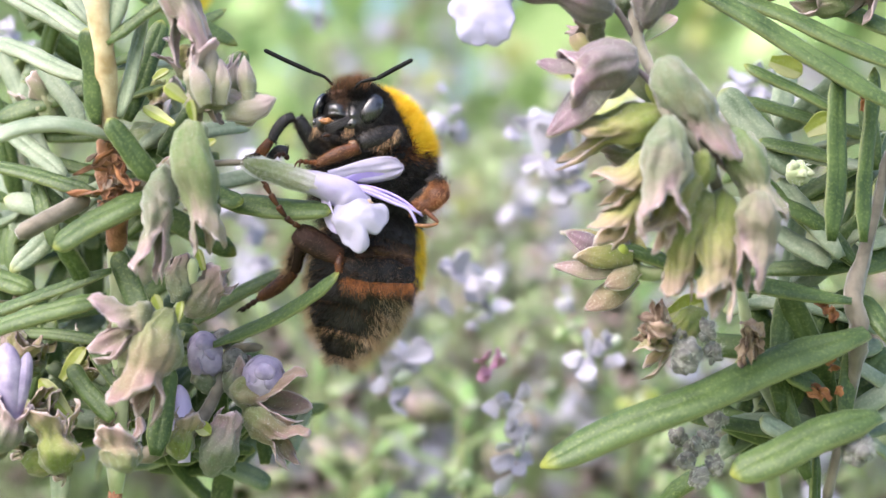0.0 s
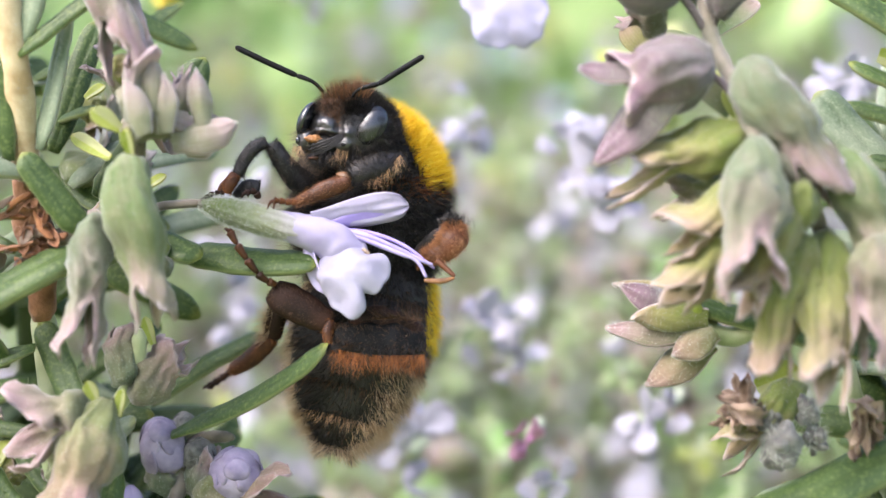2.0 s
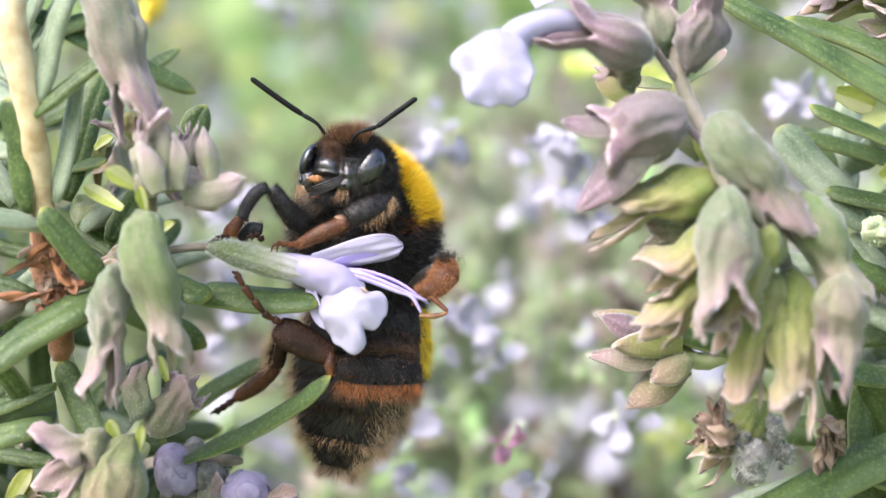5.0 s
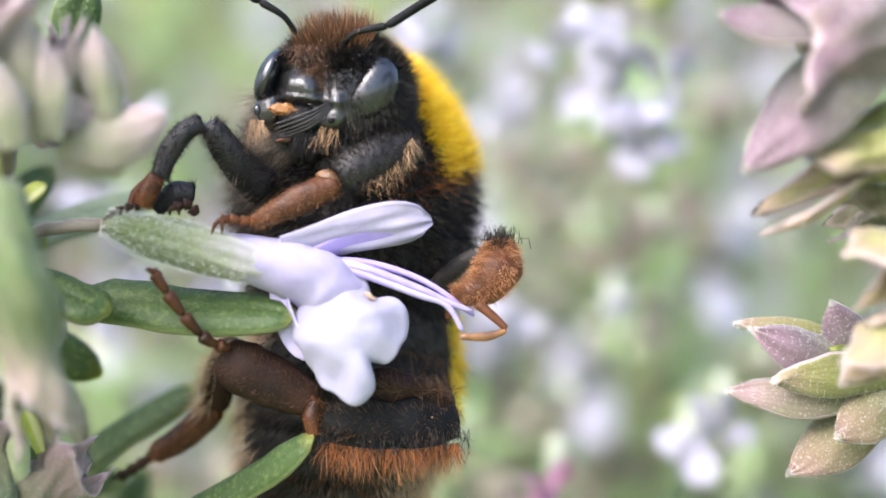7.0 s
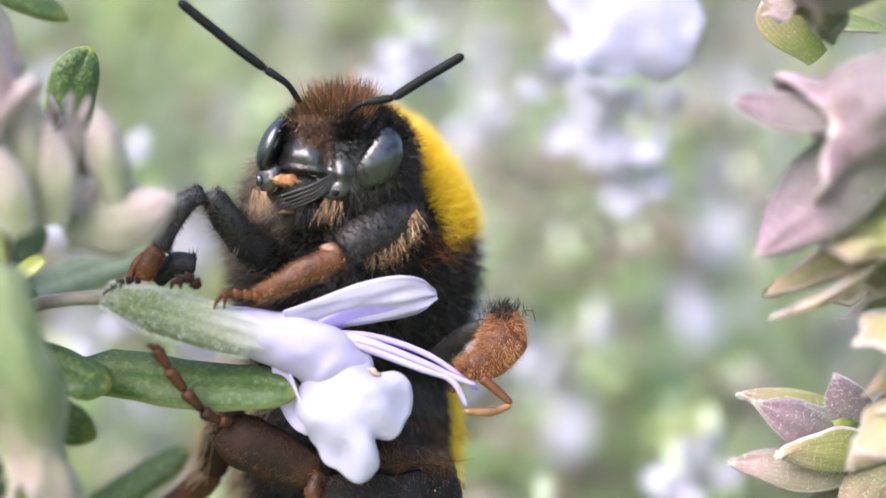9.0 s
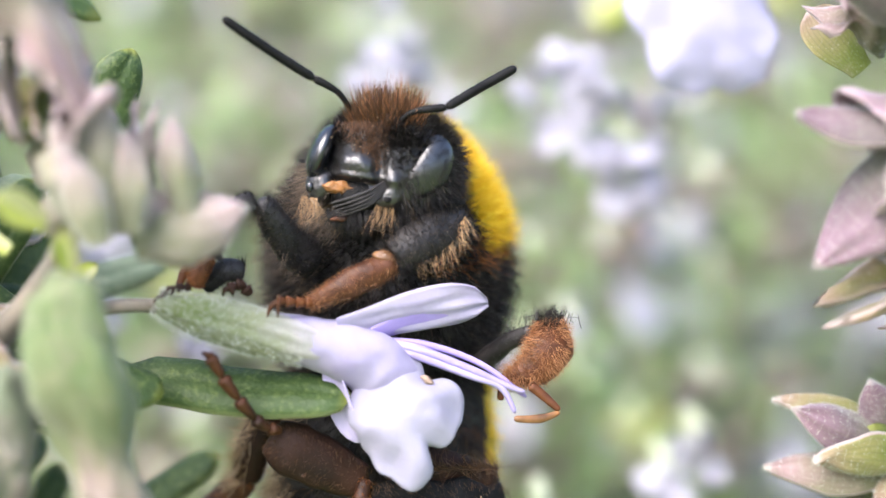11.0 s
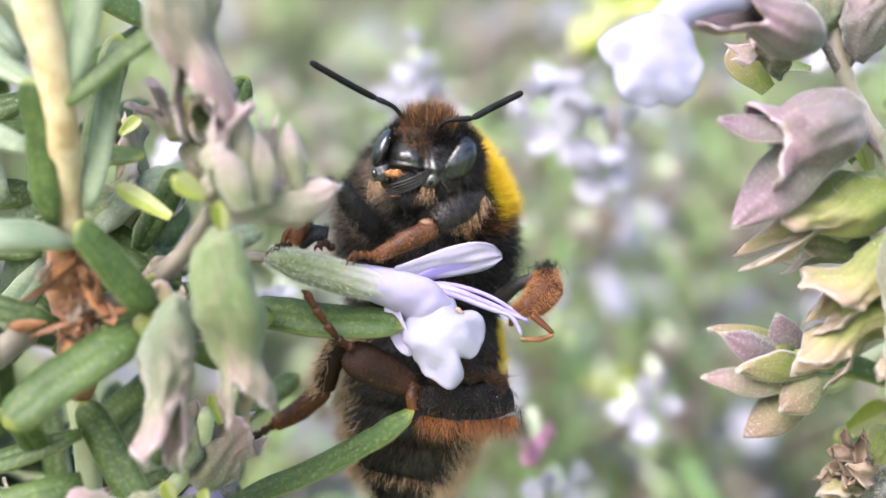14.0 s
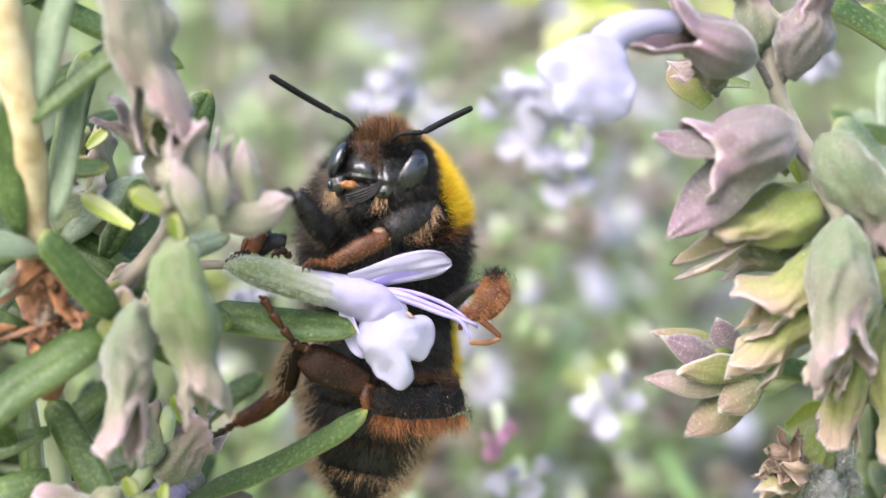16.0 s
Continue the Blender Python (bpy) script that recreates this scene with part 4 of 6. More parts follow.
    tarsus(bee, [(-23.71, 110.00, 9.09), (-24.37, 110.20, 8.65), (-25.07, 110.40, 8.22)], 0.24, CHITIN_BROWN, 4, claw=(-0.2, 0, -0.1))
    return bee, head, feelers


bee, head, feelers = bumblebee()


# ---- the flower that the bee holds, and the sprig it grows on ----
sprig = thing("rosemary_sprig", (-31.89, 103.00, 11.55), "leafy rosemary sprig with a tan stem, downy calyces and lilac buds", "rosemary sprig", "sprigs round the bee")

stem(sprig, [(-33.47, 98.50, 32.21), (-33.21, 98.80, 28.03), (-32.52, 99.50, 24.28), (-32.46, 101.00, 20.63), (-32.44, 102.00, 18.26)], [0.85, 0.9, 0.7, 0.72, 0.75], STEM_TAN, "tan downy young stem")
stem(sprig, [(-32.52, 102.00, 18.62), (-32.42, 103.00, 16.22), (-32.23, 103.50, 14.10), (-32.10, 104.00, 11.25)], [0.75, 1.05, 0.9, 0.6], BARK, "brown flaking woody stem", lump=0.5)
stem(sprig, [(-32.20, 104.00, 12.33), (-31.91, 105.50, 5.51), (-32.03, 107.00, -4.34)], [0.6, 0.6, 0.7], STEM_GREEN, lump=0.4)
stem(sprig, [(-32.05, 107.00, -3.62), (-34, 112, -60), (-30, 118, -220), (-26, 125, -490)], [0.7, 1.4, 2.4, 4.0], BARK, name="woody_base")
for k in range(9):
    a = V((-31.61, 101.80, 15.91)) + Vector((rnd.gauss(0, 0.6), rnd.gauss(0, 0.3), rnd.gauss(0, 0.7)))
    part("bark_flake", petal_mesh(bmesh.new(), a, a + Vector((rnd.gauss(0, 0.5), -0.4, rnd.uniform(-1.3, 0.7))), 0.6, nu=4, nv=5, wave=0.3, up=(0, -1, 0)), BARK, sprig)
    a = V((-32.26, 102.20, 14.64)) + Vector((rnd.gauss(0, 0.45), rnd.gauss(0, 0.3), rnd.gauss(0, 0.2)))
    part("bark_flake", ball(bmesh.new(), a, (0.25, 0.25, 0.32), d=(rnd.gauss(0, 1), 0.3, 1), n=8, m=6, lump=0.4), RUST, sprig)

for k in range(46):
    s = rnd.random()
    a = curve_point([(-32.21, 101.60, 17.68), (-31.72, 101.60, 15.72), (-31.80, 102.20, 13.99)], s) + Vector((rnd.gauss(0, 0.5), rnd.gauss(0, 0.25), 0))
    e = Vector((rnd.gauss(0, 0.9), -abs(rnd.gauss(0.3, 0.4)), rnd.gauss(-0.3, 0.7)))
    part("bark_flake", crumple(petal_mesh(bmesh.new(), a, a + e, rnd.uniform(0.25, 0.6), nu=5, nv=6, wave=0.5, cup=rnd.uniform(-0.4, 0.4), up=(rnd.gauss(0, 1), -0.7, 0.3)), 0.15, 0.1), rnd.choice((BARK, BARK, RUST, DRY)), sprig)

# the flower
cal = part("flower", calyx_mesh(bmesh.new(), (-24.22, 104.30, 17.44), (-18.57, 104.40, 15.78), 1.5, up=(0.2, -0.5, 1), split=0.97, flare=0.0, lobes=((90, 80, 1.0), (-60, 50, 0.7), (-120, 50, 0.7)), bend=0.02), CALYX_FLOWER, sprig, "downy green calyx of the open flower")
# white down: roots along the calyx
part("down", strands(bmesh.new(), along_limb([(-24.15, 104.30, 17.48), (-23.02, 104.30, 17.02), (-21.42, 104.30, 16.60), (-19.46, 104.30, 16.05)], [0.55, 0.9, 1.0, 0.85], 3200), 0.17, 0.012, spread=0.5), FELT, cal, smooth=False)
part("pedicel", tube(bmesh.new(), [(-28.05, 103.80, 16.83), (-26.37, 104.20, 17.14), (-25.15, 104.30, 17.36), (-23.97, 104.30, 17.30)], [0.24, 0.2, 0.2, 0.26], around=10, steps=5), STEM_GREY, cal)
part("corolla_tube", crumple(tube(bmesh.new(), [(-20.74, 104.60, 16.46), (-19.48, 104.50, 16.18), (-18.22, 104.50, 15.80), (-17.25, 104.75, 15.32), (-16.53, 105.00, 14.55)], [0.6, 0.76, 0.95, 1.08, 0.95], around=40, steps=10, lump=0.06), 0.06, 0.03, 0.5, 2.2), PETAL_PALE, cal, "white papery corolla tube")
petal("upper_petal", cal, (-18.45, 104.25, 16.45), (-13.66, 104.70, 17.36), 1.70, PETAL_PALE, "lilac upper lip", up=(-0.1, -0.85, -0.5), cup=-0.06, arch=-0.03, neck=0.58, peak=0.74, wave=0.14)
petal("upper_petal", cal, (-17.90, 104.60, 16.00), (-14.15, 105.10, 16.88), 1.3, PETAL_VIOLET, up=(0, -0.6, -0.8), cup=-0.2, arch=-0.03, neck=0.5, peak=0.6)
part("lower_lip", lip_mesh(bmesh.new(), (-16.52, 104.12, 13.82), (0.0, -1, 0.32), (0.0, 0, 1), 3.5, 3.8, 0.85, ((12, 0.22, 26), (-46, -0.30, 9), (-74, 0.26, 22), (50, -0.20, 11), (98, 0.10, 24), (165, -0.06, 30), (-146, -0.18, 25)), n=120, m=22, frill=0.055, hold=3, ripple=0.09, thick=0.05), PETAL_WHITE, cal, "white scooped lower lip with a notched edge")
part("brown_edge", crumple(ball(bmesh.new(), (-15.62, 103.98, 14.98), (0.22, 0.05, 0.09), d=(0.5, 0, 1), n=12, m=8, lump=0.4), 0.05, 0.05, 1.0, 4.0), DRY, cal, "withered tan edge of the lip")
petal("side_lobe", cal, (-18.77, 104.60, 16.16), (-17.80, 104.50, 12.90), 1.0, PETAL_LILAC, up=(-0.7, -0.7, 0), cup=0.2, arch=0.05, neck=0.5)
for dz, end in ((0, (-12.71, 104.90, 13.75)), (0.2, (-12.41, 105.00, 14.40))):
    a = [V((-17.79, 104.80, 16.10)), V((-16.07, 104.70, 15.70)) + Vector((0, 0, dz)), V((-14.18, 104.70, 14.99)) + Vector((0, 0, dz)), V((-13.22, 104.80, 14.61)) + Vector((0, 0, dz * 0.6)), V(end)]
    part("stamen", tube(bmesh.new(), a, [0.16, 0.15, 0.13, 0.11, 0.08], around=8, steps=6), STAMEN, cal, "lilac filament curving out of the flower")
part("style", tube(bmesh.new(), [(-17.52, 104.90, 16.12), (-15.71, 104.90, 16.00), (-13.90, 104.90, 15.37), (-12.34, 105.10, 14.24)], [0.12, 0.12, 0.1, 0.08], around=8, steps=6), PETAL_VIOLET, cal)

# leaves close to the flower
leaf(sprig, (-25.82, 105.60, 14.90), (-18.14, 104.20, 14.40), 1.75, up=(0, -0.75, 0.66), arch=-0.15)
leaf(sprig, (-28.61, 104.50, 16.05), (-23.99, 103.60, 14.52), 1.6, up=(0, -0.75, 0.66))
leaf(sprig, (-26.02, 107.60, 5.62), (-17.71, 105.00, 10.50), 1.25, up=(-0.4, -0.7, 0.6), arch=-0.5)
leaf(sprig, (-28.21, 110.00, 6.97), (-22.52, 112.00, 11.24), 1.55, up=(-0.4, -0.7, 0.6), arch=0.15)
# leaves round the stem
leaf(sprig, (-32.93, 100.60, 18.98), (-33.55, 99.20, 25.01), 1.35, up=(-0.3, -0.95, 0))
leaf(sprig, (-31.45, 101.00, 19.55), (-30.12, 100.50, 26.57), 1.2, LEAF_PALE, up=(-0.5, -0.85, 0))
leaf(sprig, (-32.06, 104.00, 19.96), (-30.71, 106.00, 27.14), 1.35, up=(0.3, -0.95, 0))
leaf(sprig, (-32.13, 101.30, 18.17), (-38.70, 97.00, 17.00), 2.1, LEAF_PALE, up=(0, -0.5, 0.85), arch=1.1)
leaf(sprig, (-28.88, 100.40, 15.42), (-31.67, 99.20, 19.03), 1.5, up=(0.2, -0.9, 0.4))
leaf(sprig, (-32.74, 102.00, 14.62), (-41.61, 104.00, 16.90), 1.25, up=(0, -0.7, 0.7), arch=0.3)
leaf(sprig, (-29.41, 101.50, 14.57), (-34.62, 99.50, 10.83), 2.2, LEAF, up=(-0.3, -0.8, 0.5), arch=0.3)
leaf(sprig, (-35.47, 103.00, 11.19), (-38.08, 104.00, 15.79), 1.25, up=(-0.3, -0.9, 0.2))
leaf(sprig, (-32.03, 103.00, 9.70), (-40.89, 104.00, 6.87), 1.3, up=(0, -0.7, 0.7), arch=0.2)
leaf(sprig, (-31.84, 102.00, 8.25), (-39.61, 101.00, 5.44), 1.6, up=(0, -0.7, 0.7), arch=0.2)
leaf(sprig, (-29.16, 102.50, 6.45), (-32.23, 103.50, 11.15), 1.55, up=(-0.2, -0.95, 0.2))
leaf(sprig, (-33.69, 101.50, 22.07), (-41.50, 104.00, 25.23), 1.6, LEAF_PALE, up=(0, -0.6, 0.8))
leaf(sprig, (-33.22, 101.00, 24.56), (-41.25, 104.00, 29.15), 1.2, LEAF_PALE, up=(0, -0.7, 0.7))
leaf(sprig, (-34.32, 103.00, 26.05), (-41.02, 106.00, 33.22), 1.3, LEAF_PALE, up=(0, -0.7, 0.7))
leaf(sprig, (-32.19, 99.60, 24.29), (-30.29, 98.50, 30.02), 1.35, LEAF_PALE, up=(-0.4, -0.9, 0))
leaf(sprig, (-32.22, 99.20, 23.69), (-28.28, 99.50, 27.04), 1.0, up=(-0.4, -0.9, 0.2))
leaf(sprig, (-33.68, 100.00, 27.24), (-37.14, 101.00, 32.23), 1.3, LEAF_PALE, up=(0, -0.7, 0.7))
leaf(sprig, (-31.75, 104.00, 0.53), (-35.15, 105.00, 3.85), 1.3, up=(-0.2, -0.9, 0.3))
leaf(sprig, (-28.75, 104.00, -1.90), (-28.59, 105.50, 4.09), 1.7, up=(0.2, -0.95, 0))
leaf(sprig, (-33.23, 107.00, 5.50), (-39.78, 108.00, 6.11), 1.0, up=(0, -0.8, 0.6))
leaf(sprig, (-34.03, 106.00, 5.12), (-31.57, 105.00, 2.63), 1.2, up=(0.3, -0.9, 0.2))
leaf(sprig, (-38.70, 107.00, 8.79), (-43.05, 108.00, 10.31), 1.8, LEAF, up=(0, -0.7, 0.7))
leaf(sprig, (-33.83, 103.50, 8.71), (-34.86, 101.00, 11.26), 1.5, LEAF, up=(-0.3, -0.9, 0.3))
leaf(sprig, (-37.28, 108.00, 13.72), (-41.87, 110.00, 22.42), 1.7, LEAF_PALE, up=(-0.3, -0.9, 0.3))
leaf(sprig, (-35.58, 106.00, 19.89), (-39.57, 108.00, 24.79), 1.4, LEAF_PALE, up=(-0.3, -0.9, 0.3))
leaf(sprig, (-37.00, 107.00, 16.64), (-43.02, 109.00, 20.73), 1.5, LEAF_PALE, up=(-0.1, -0.8, 0.6))
leaf(sprig, (-29.88, 104.50, 17.50), (-27.93, 105.50, 21.26), 1.25, up=(0.3, -0.95, 0))
leaf(sprig, (-26.61, 107.10, 21.40), (-25.15, 107.10, 25.30), 1.7, up=(0.3, -0.95, 0), blunt=0.7)
calyx(sprig, (-32.50, 108.00, 18.53), (-28.33, 107.60, 21.17), 3.0, CALYX_FLOWER, up=(-0.2, -0.6, 0.8), split=0.5, flare=0.2, label="broad pale green calyx with a torn lip")
leaf(sprig, (-31.82, 106.00, 18.45), (-28.11, 107.50, 21.00), 1.7, LEAF_PALE, up=(-0.3, -0.7, 0.7), arch=0.3)
leaf(sprig, (-34.79, 104.00, 13.07), (-37.91, 104.00, 15.58), 1.2, up=(-0.2, -0.8, 0.5))
stem(sprig, [(-33.96, 103.00, 14.65), (-35.53, 102.00, 13.31), (-37.75, 101.00, 11.78)], [0.6, 0.6, 0.6], STEM_GREY, "grey woody side twig", name="side_twig")
stem(sprig, [(-31.80, 103.00, 15.14), (-29.25, 103.00, 16.21), (-27.18, 102.00, 18.23), (-26.12, 100.00, 20.07)], [0.5, 0.45, 0.4, 0.35], STEM_GREY, "grey downy side twig", name="side_twig")
stem(sprig, [(-29.06, 103.00, 16.03), (-27.39, 103.00, 15.13), (-26.61, 104.00, 17.02), (-23.74, 104.30, 17.33)], [0.4, 0.32, 0.24, 0.18], STEM_GREY, name="side_twig")
stem(sprig, [(-31.47, 104.50, 5.15), (-28.88, 105.00, 6.61), (-27.16, 104.00, 8.75), (-26.75, 103.00, 10.85)], [0.5, 0.45, 0.4, 0.35], STEM_GREEN, name="side_twig")
stem(sprig, [(-30.46, 106.00, -2.07), (-27.43, 107.00, -0.28), (-26.18, 108.50, 2.23), (-25.54, 109.50, 5.19), (-23.10, 108.00, 5.58)], [0.6, 0.5, 0.42, 0.4, 0.3], STEM_GREY, name="side_twig")

# calyces of spent flowers
calyx(sprig, (-28.74, 98.00, 31.26), (-25.89, 99.00, 22.18), 2.6, CALYX_GREY, up=(0.6, -0.8, 0), split=0.58, flare=0.12, label="grey-green calyx with a pink lip")
calyx(sprig, (-26.94, 99.50, 20.29), (-21.66, 99.80, 20.91), 1.7, CALYX_BLUSH, up=(0, -0.6, 0.8), split=0.6, flare=0.05, label="papery pink calyx")
calyx(sprig, (-24.76, 100.20, 20.37), (-23.74, 100.00, 23.69), 1.2, CALYX_BLUSH, up=(0.8, -0.6, 0), split=0.6, flare=0.0, label="papery pink calyx")
calyx(sprig, (-26.24, 98.50, 20.38), (-25.42, 98.00, 24.66), 1.5, CALYX_BLUSH, up=(0.8, -0.6, 0), split=0.5, flare=0.2, label="papery pink calyx")
calyx(sprig, (-26.19, 97.80, 19.07), (-24.75, 99.60, 10.30), 2.5, CALYX_GREEN, up=(0.8, -0.6, 0.3), split=0.62, flare=0.06, label="pale green hanging calyx with a pink lip")
calyx(sprig, (-28.10, 98.90, 16.00), (-28.55, 98.90, 8.00), 2.2, CALYX_GREY, up=(-0.8, -0.6, 0), split=0.5, flare=0.05, label="faded hanging calyx with a pink lip")
calyx(sprig, (-28.65, 101.50, 6.75), (-32.58, 99.80, 5.78), 3.0, CALYX_PINK, up=(-0.2, -0.6, 0.8), split=0.35, flare=0.35, label="open star-shaped calyx")
calyx(sprig, (-27.51, 101.00, 7.41), (-29.66, 100.00, 0.24), 3.1, CALYX_BROWN, up=(-0.8, -0.6, 0), split=0.55, flare=0.12, label="olive hanging calyx with brown points")
calyx(sprig, (-27.67, 103.50, 8.03), (-28.00, 103.50, 11.59), 1.7, CALYX_GREY, up=(0.5, -0.8, 0), split=0.7, flare=0.02, label="grey closed calyx")
calyx(sprig, (-27.37, 104.20, 7.33), (-24.45, 104.00, 10.37), 2.2, CALYX_PINK, up=(-0.3, -0.8, 0.4), split=0.6, flare=0.12, label="pinkish open calyx")
calyx(sprig, (-24.87, 108.50, 2.80), (-19.27, 108.00, 2.41), 2.5, CALYX_BROWN, up=(0, -0.6, 0.8), split=0.4, flare=0.3, label="purple-brown open calyx")
calyx(sprig, (-23.90, 108.50, 1.53), (-19.62, 108.00, -1.66), 2.4, CALYX_BROWN, up=(0.3, -0.6, 0.8), split=0.5, flare=0.2, label="olive open calyx")
calyx(sprig, (-25.87, 107.00, -3.14), (-24.47, 107.00, 1.58), 2.4, CALYX_GREY, up=(0.5, -0.8, 0), split=0.75, flare=0.02, label="grey downy calyx")
calyx(sprig, (-27.86, 106.00, -2.02), (-27.19, 106.00, 1.58), 1.8, CALYX_YELLOW, up=(0.5, -0.8, 0), split=0.5, flare=0.2)
calyx(sprig, (-29.62, 101.00, -2.72), (-30.60, 101.00, 0.69), 2.6, CALYX_BROWN, up=(-0.5, -0.8, 0.4), split=0.5, flare=0.25)
calyx(sprig, (-34.25, 103.00, -2.97), (-35.67, 103.00, 1.58), 2.6, CALYX_YELLOW, up=(-0.5, -0.8, 0.4), split=0.5, flare=0.25)
calyx(sprig, (-37.20, 104.00, -3.11), (-33.95, 104.00, -0.04), 2.0, CALYX_YELLOW, up=(0, -0.7, 0.7), split=0.5, flare=0.3)
calyx(sprig, (-30.03, 108.50, 17.82), (-30.61, 108.50, 24.41), 1.8, CALYX_GREEN, up=(0.8, -0.6, 0), split=0.6, flare=0.15)
calyx(sprig, (-31.81, 108.50, 23.62), (-30.53, 108.50, 21.20), 1.6, CALYX_YELLOW, up=(0.3, -0.8, 0.4), split=0.5, flare=0.2, label="small torn yellow-green calyx")
calyx(sprig, (-37.83, 109.00, 20.30), (-41.12, 109.00, 23.81), 2.6, CALYX_GREEN, up=(0, -0.7, 0.7), split=0.5, flare=0.2)
for base, tip, w, up in (((-22.76, 99.00, 20.39), (-23.23, 99.00, 23.21), 1.2, (0.3, -0.9, 0)), ((-24.43, 98.00, 19.87), (-24.51, 98.00, 22.76), 1.3, (-0.3, -0.9, 0)), ((-24.33, 99.00, 19.75), (-21.13, 99.20, 20.58), 2.0, (0.1, -0.9, 0.4)),
                         ((-24.95, 98.00, 20.90), (-25.15, 98.00, 23.90), 1.2, (0.3, -0.9, 0)), ((-23.80, 99.50, 19.49), (-22.10, 99.50, 19.88), 1.4, (0, -0.9, 0.4)), ((-25.13, 97.00, 19.61), (-26.00, 97.00, 22.21), 1.3, (-0.3, -0.9, 0.2))):
    sepal(sprig, base, tip, w, CALYX_BLUSH, up, -0.3, "faded pink pointed sepal")
# young yellow-green leaflets
for a, b, w in (((-26.63, 98.40, 20.12), (-27.81, 97.60, 20.91), 1.3), ((-25.89, 98.00, 18.76), (-26.00, 97.20, 19.94), 0.9), ((-28.14, 101.50, 19.24), (-30.49, 102.50, 20.54), 1.1),
                ((-26.90, 103.00, 17.81), (-25.84, 103.50, 18.69), 0.8), ((-28.02, 100.80, 7.27), (-28.42, 100.40, 8.23), 0.9), ((-26.99, 101.00, 6.59), (-26.70, 100.60, 7.90), 0.8),
                ((-26.12, 103.40, 10.16), (-26.56, 103.20, 11.50), 0.8), ((-30.37, 104.00, 22.69), (-29.57, 104.50, 23.46), 0.9), ((-26.93, 106.50, 0.48), (-25.74, 106.00, -0.27), 1.3),
                ((-36.22, 107.00, 2.89), (-34.75, 107.00, 5.11), 1.6), ((-35.03, 106.00, 0.39), (-37.38, 106.00, 2.90), 1.5), ((-39.44, 109.00, 8.09), (-41.07, 109.00, 9.60), 1.4), ((-36.14, 105.00, -1.02), (-33.68, 105.00, -2.23), 1.4)):
    petal("leaflet", sprig, a, b, w * 0.75, LEAF_YOUNG, "young yellow-green leaflet", up=(-0.2, -0.9, 0.4), cup=0.2, neck=0.5, nu=8, nv=8, thick=0.12)
# lilac buds
bud(sprig, (-26.99, 108.60, 4.96), (1.3, 1.2, 1.75), (-0.2, -0.2, 1), label="tight lilac flower bud")
bud(sprig, (-22.89, 108.20, 3.68), (1.5, 1.4, 1.55), (0.25, -0.5, 0.9), label="tight lilac flower bud")
bud(sprig, (-25.05, 108.80, 4.60), (0.95, 0.9, 1.0), (0.5, -0.5, 1), DRY_GREY, "grey downy unopened bud")
bud(sprig, (-26.06, 109.20, 6.12), (0.7, 0.7, 0.8), (0.5, -0.5, 1), DRY_GREY, "grey downy unopened bud")
calyx(sprig, (-26.43, 109.00, 2.40), (-27.41, 109.00, 5.55), 2.2, CALYX_GREY, up=(-0.5, -0.8, 0), split=0.6, flare=0.1)
calyx(sprig, (-25.17, 109.00, 2.42), (-24.03, 108.80, 5.02), 1.7, CALYX_GREY, up=(-0.5, -0.8, 0), split=0.6, flare=0.1)
# pale flower low on the sprig
low = part("flower", calyx_mesh(bmesh.new(), (-38.31, 102.00, -1.92), (-37.12, 101.50, 1.61), 2.2, split=0.6, flare=0.1), CALYX_GREY, sprig, "grey calyx of a pale flower")
petal("lower_lip", low, (-37.41, 101.60, 0.21), (-37.98, 101.00, 4.93), 1.7, BUD_LILAC, "pale lilac petal", up=(0.2, -1, 0.1), cup=-0.25, arch=0.1, neck=0.5)
petal("upper_petal", low, (-37.20, 101.80, 0.20), (-36.70, 101.60, 4.41), 1.0, BUD_LILAC, up=(0.5, -1, 0.1), cup=-0.25, arch=0.1, neck=0.5)
petal("lower_lip", low, (-28.12, 109.00, -2.24), (-28.81, 109.00, 2.93), 1.6, PETAL_LILAC, up=(0.2, -1, 0.1), cup=-0.25, arch=0.1, neck=0.5)

# the crowd of leaves and young growth behind
whorls(sprig, [(-36.35, 106.00, 33.50), (-34.87, 107.00, 23.80), (-34.23, 108.00, 16.35), (-33.39, 109.00, 8.87), (-32.89, 110.00, -0.52)], 46, 3, (LEAF_PALE, LEAF, LEAF))
part("down", strands(bmesh.new(), along_limb([(-33.47, 98.50, 32.21), (-33.21, 98.80, 28.03), (-32.52, 99.50, 24.28), (-32.46, 101.00, 20.63), (-32.44, 102.00, 18.26)], [0.85, 0.9, 0.7, 0.72, 0.75], 1500), 0.3, 0.016, spread=0.6), FELT, sprig, smooth=False)
whorls(sprig, [(-42.18, 110.00, 32.28), (-41.80, 111.00, 20.60), (-41.83, 111.00, 8.89), (-40.29, 110.00, -2.52)], 40, 4, (LEAF, LEAF_PALE, LEAF), (5, 9))
whorls(sprig, [(-32.47, 110.00, -1.64), (-27.59, 112.00, -1.68), (-22.14, 112.00, -2.35)], 16, 5, (LEAF, LEAF, LEAF_PALE), (4, 7))
whorls(sprig, [(-44.0, 112.0, 8.0), (-38.0, 112.0, 3.0), (-32.0, 113.0, 1.0), (-25.0, 114.0, -3.0)], 34, 14, (LEAF, LEAF, LEAF_PALE), (5, 10))
whorls(sprig, [(-40.0, 116.0, 16.0), (-37.0, 117.0, 6.0), (-30.0, 118.0, -2.0)], 24, 15, (LEAF,), (6, 11))
g = random.Random(21)
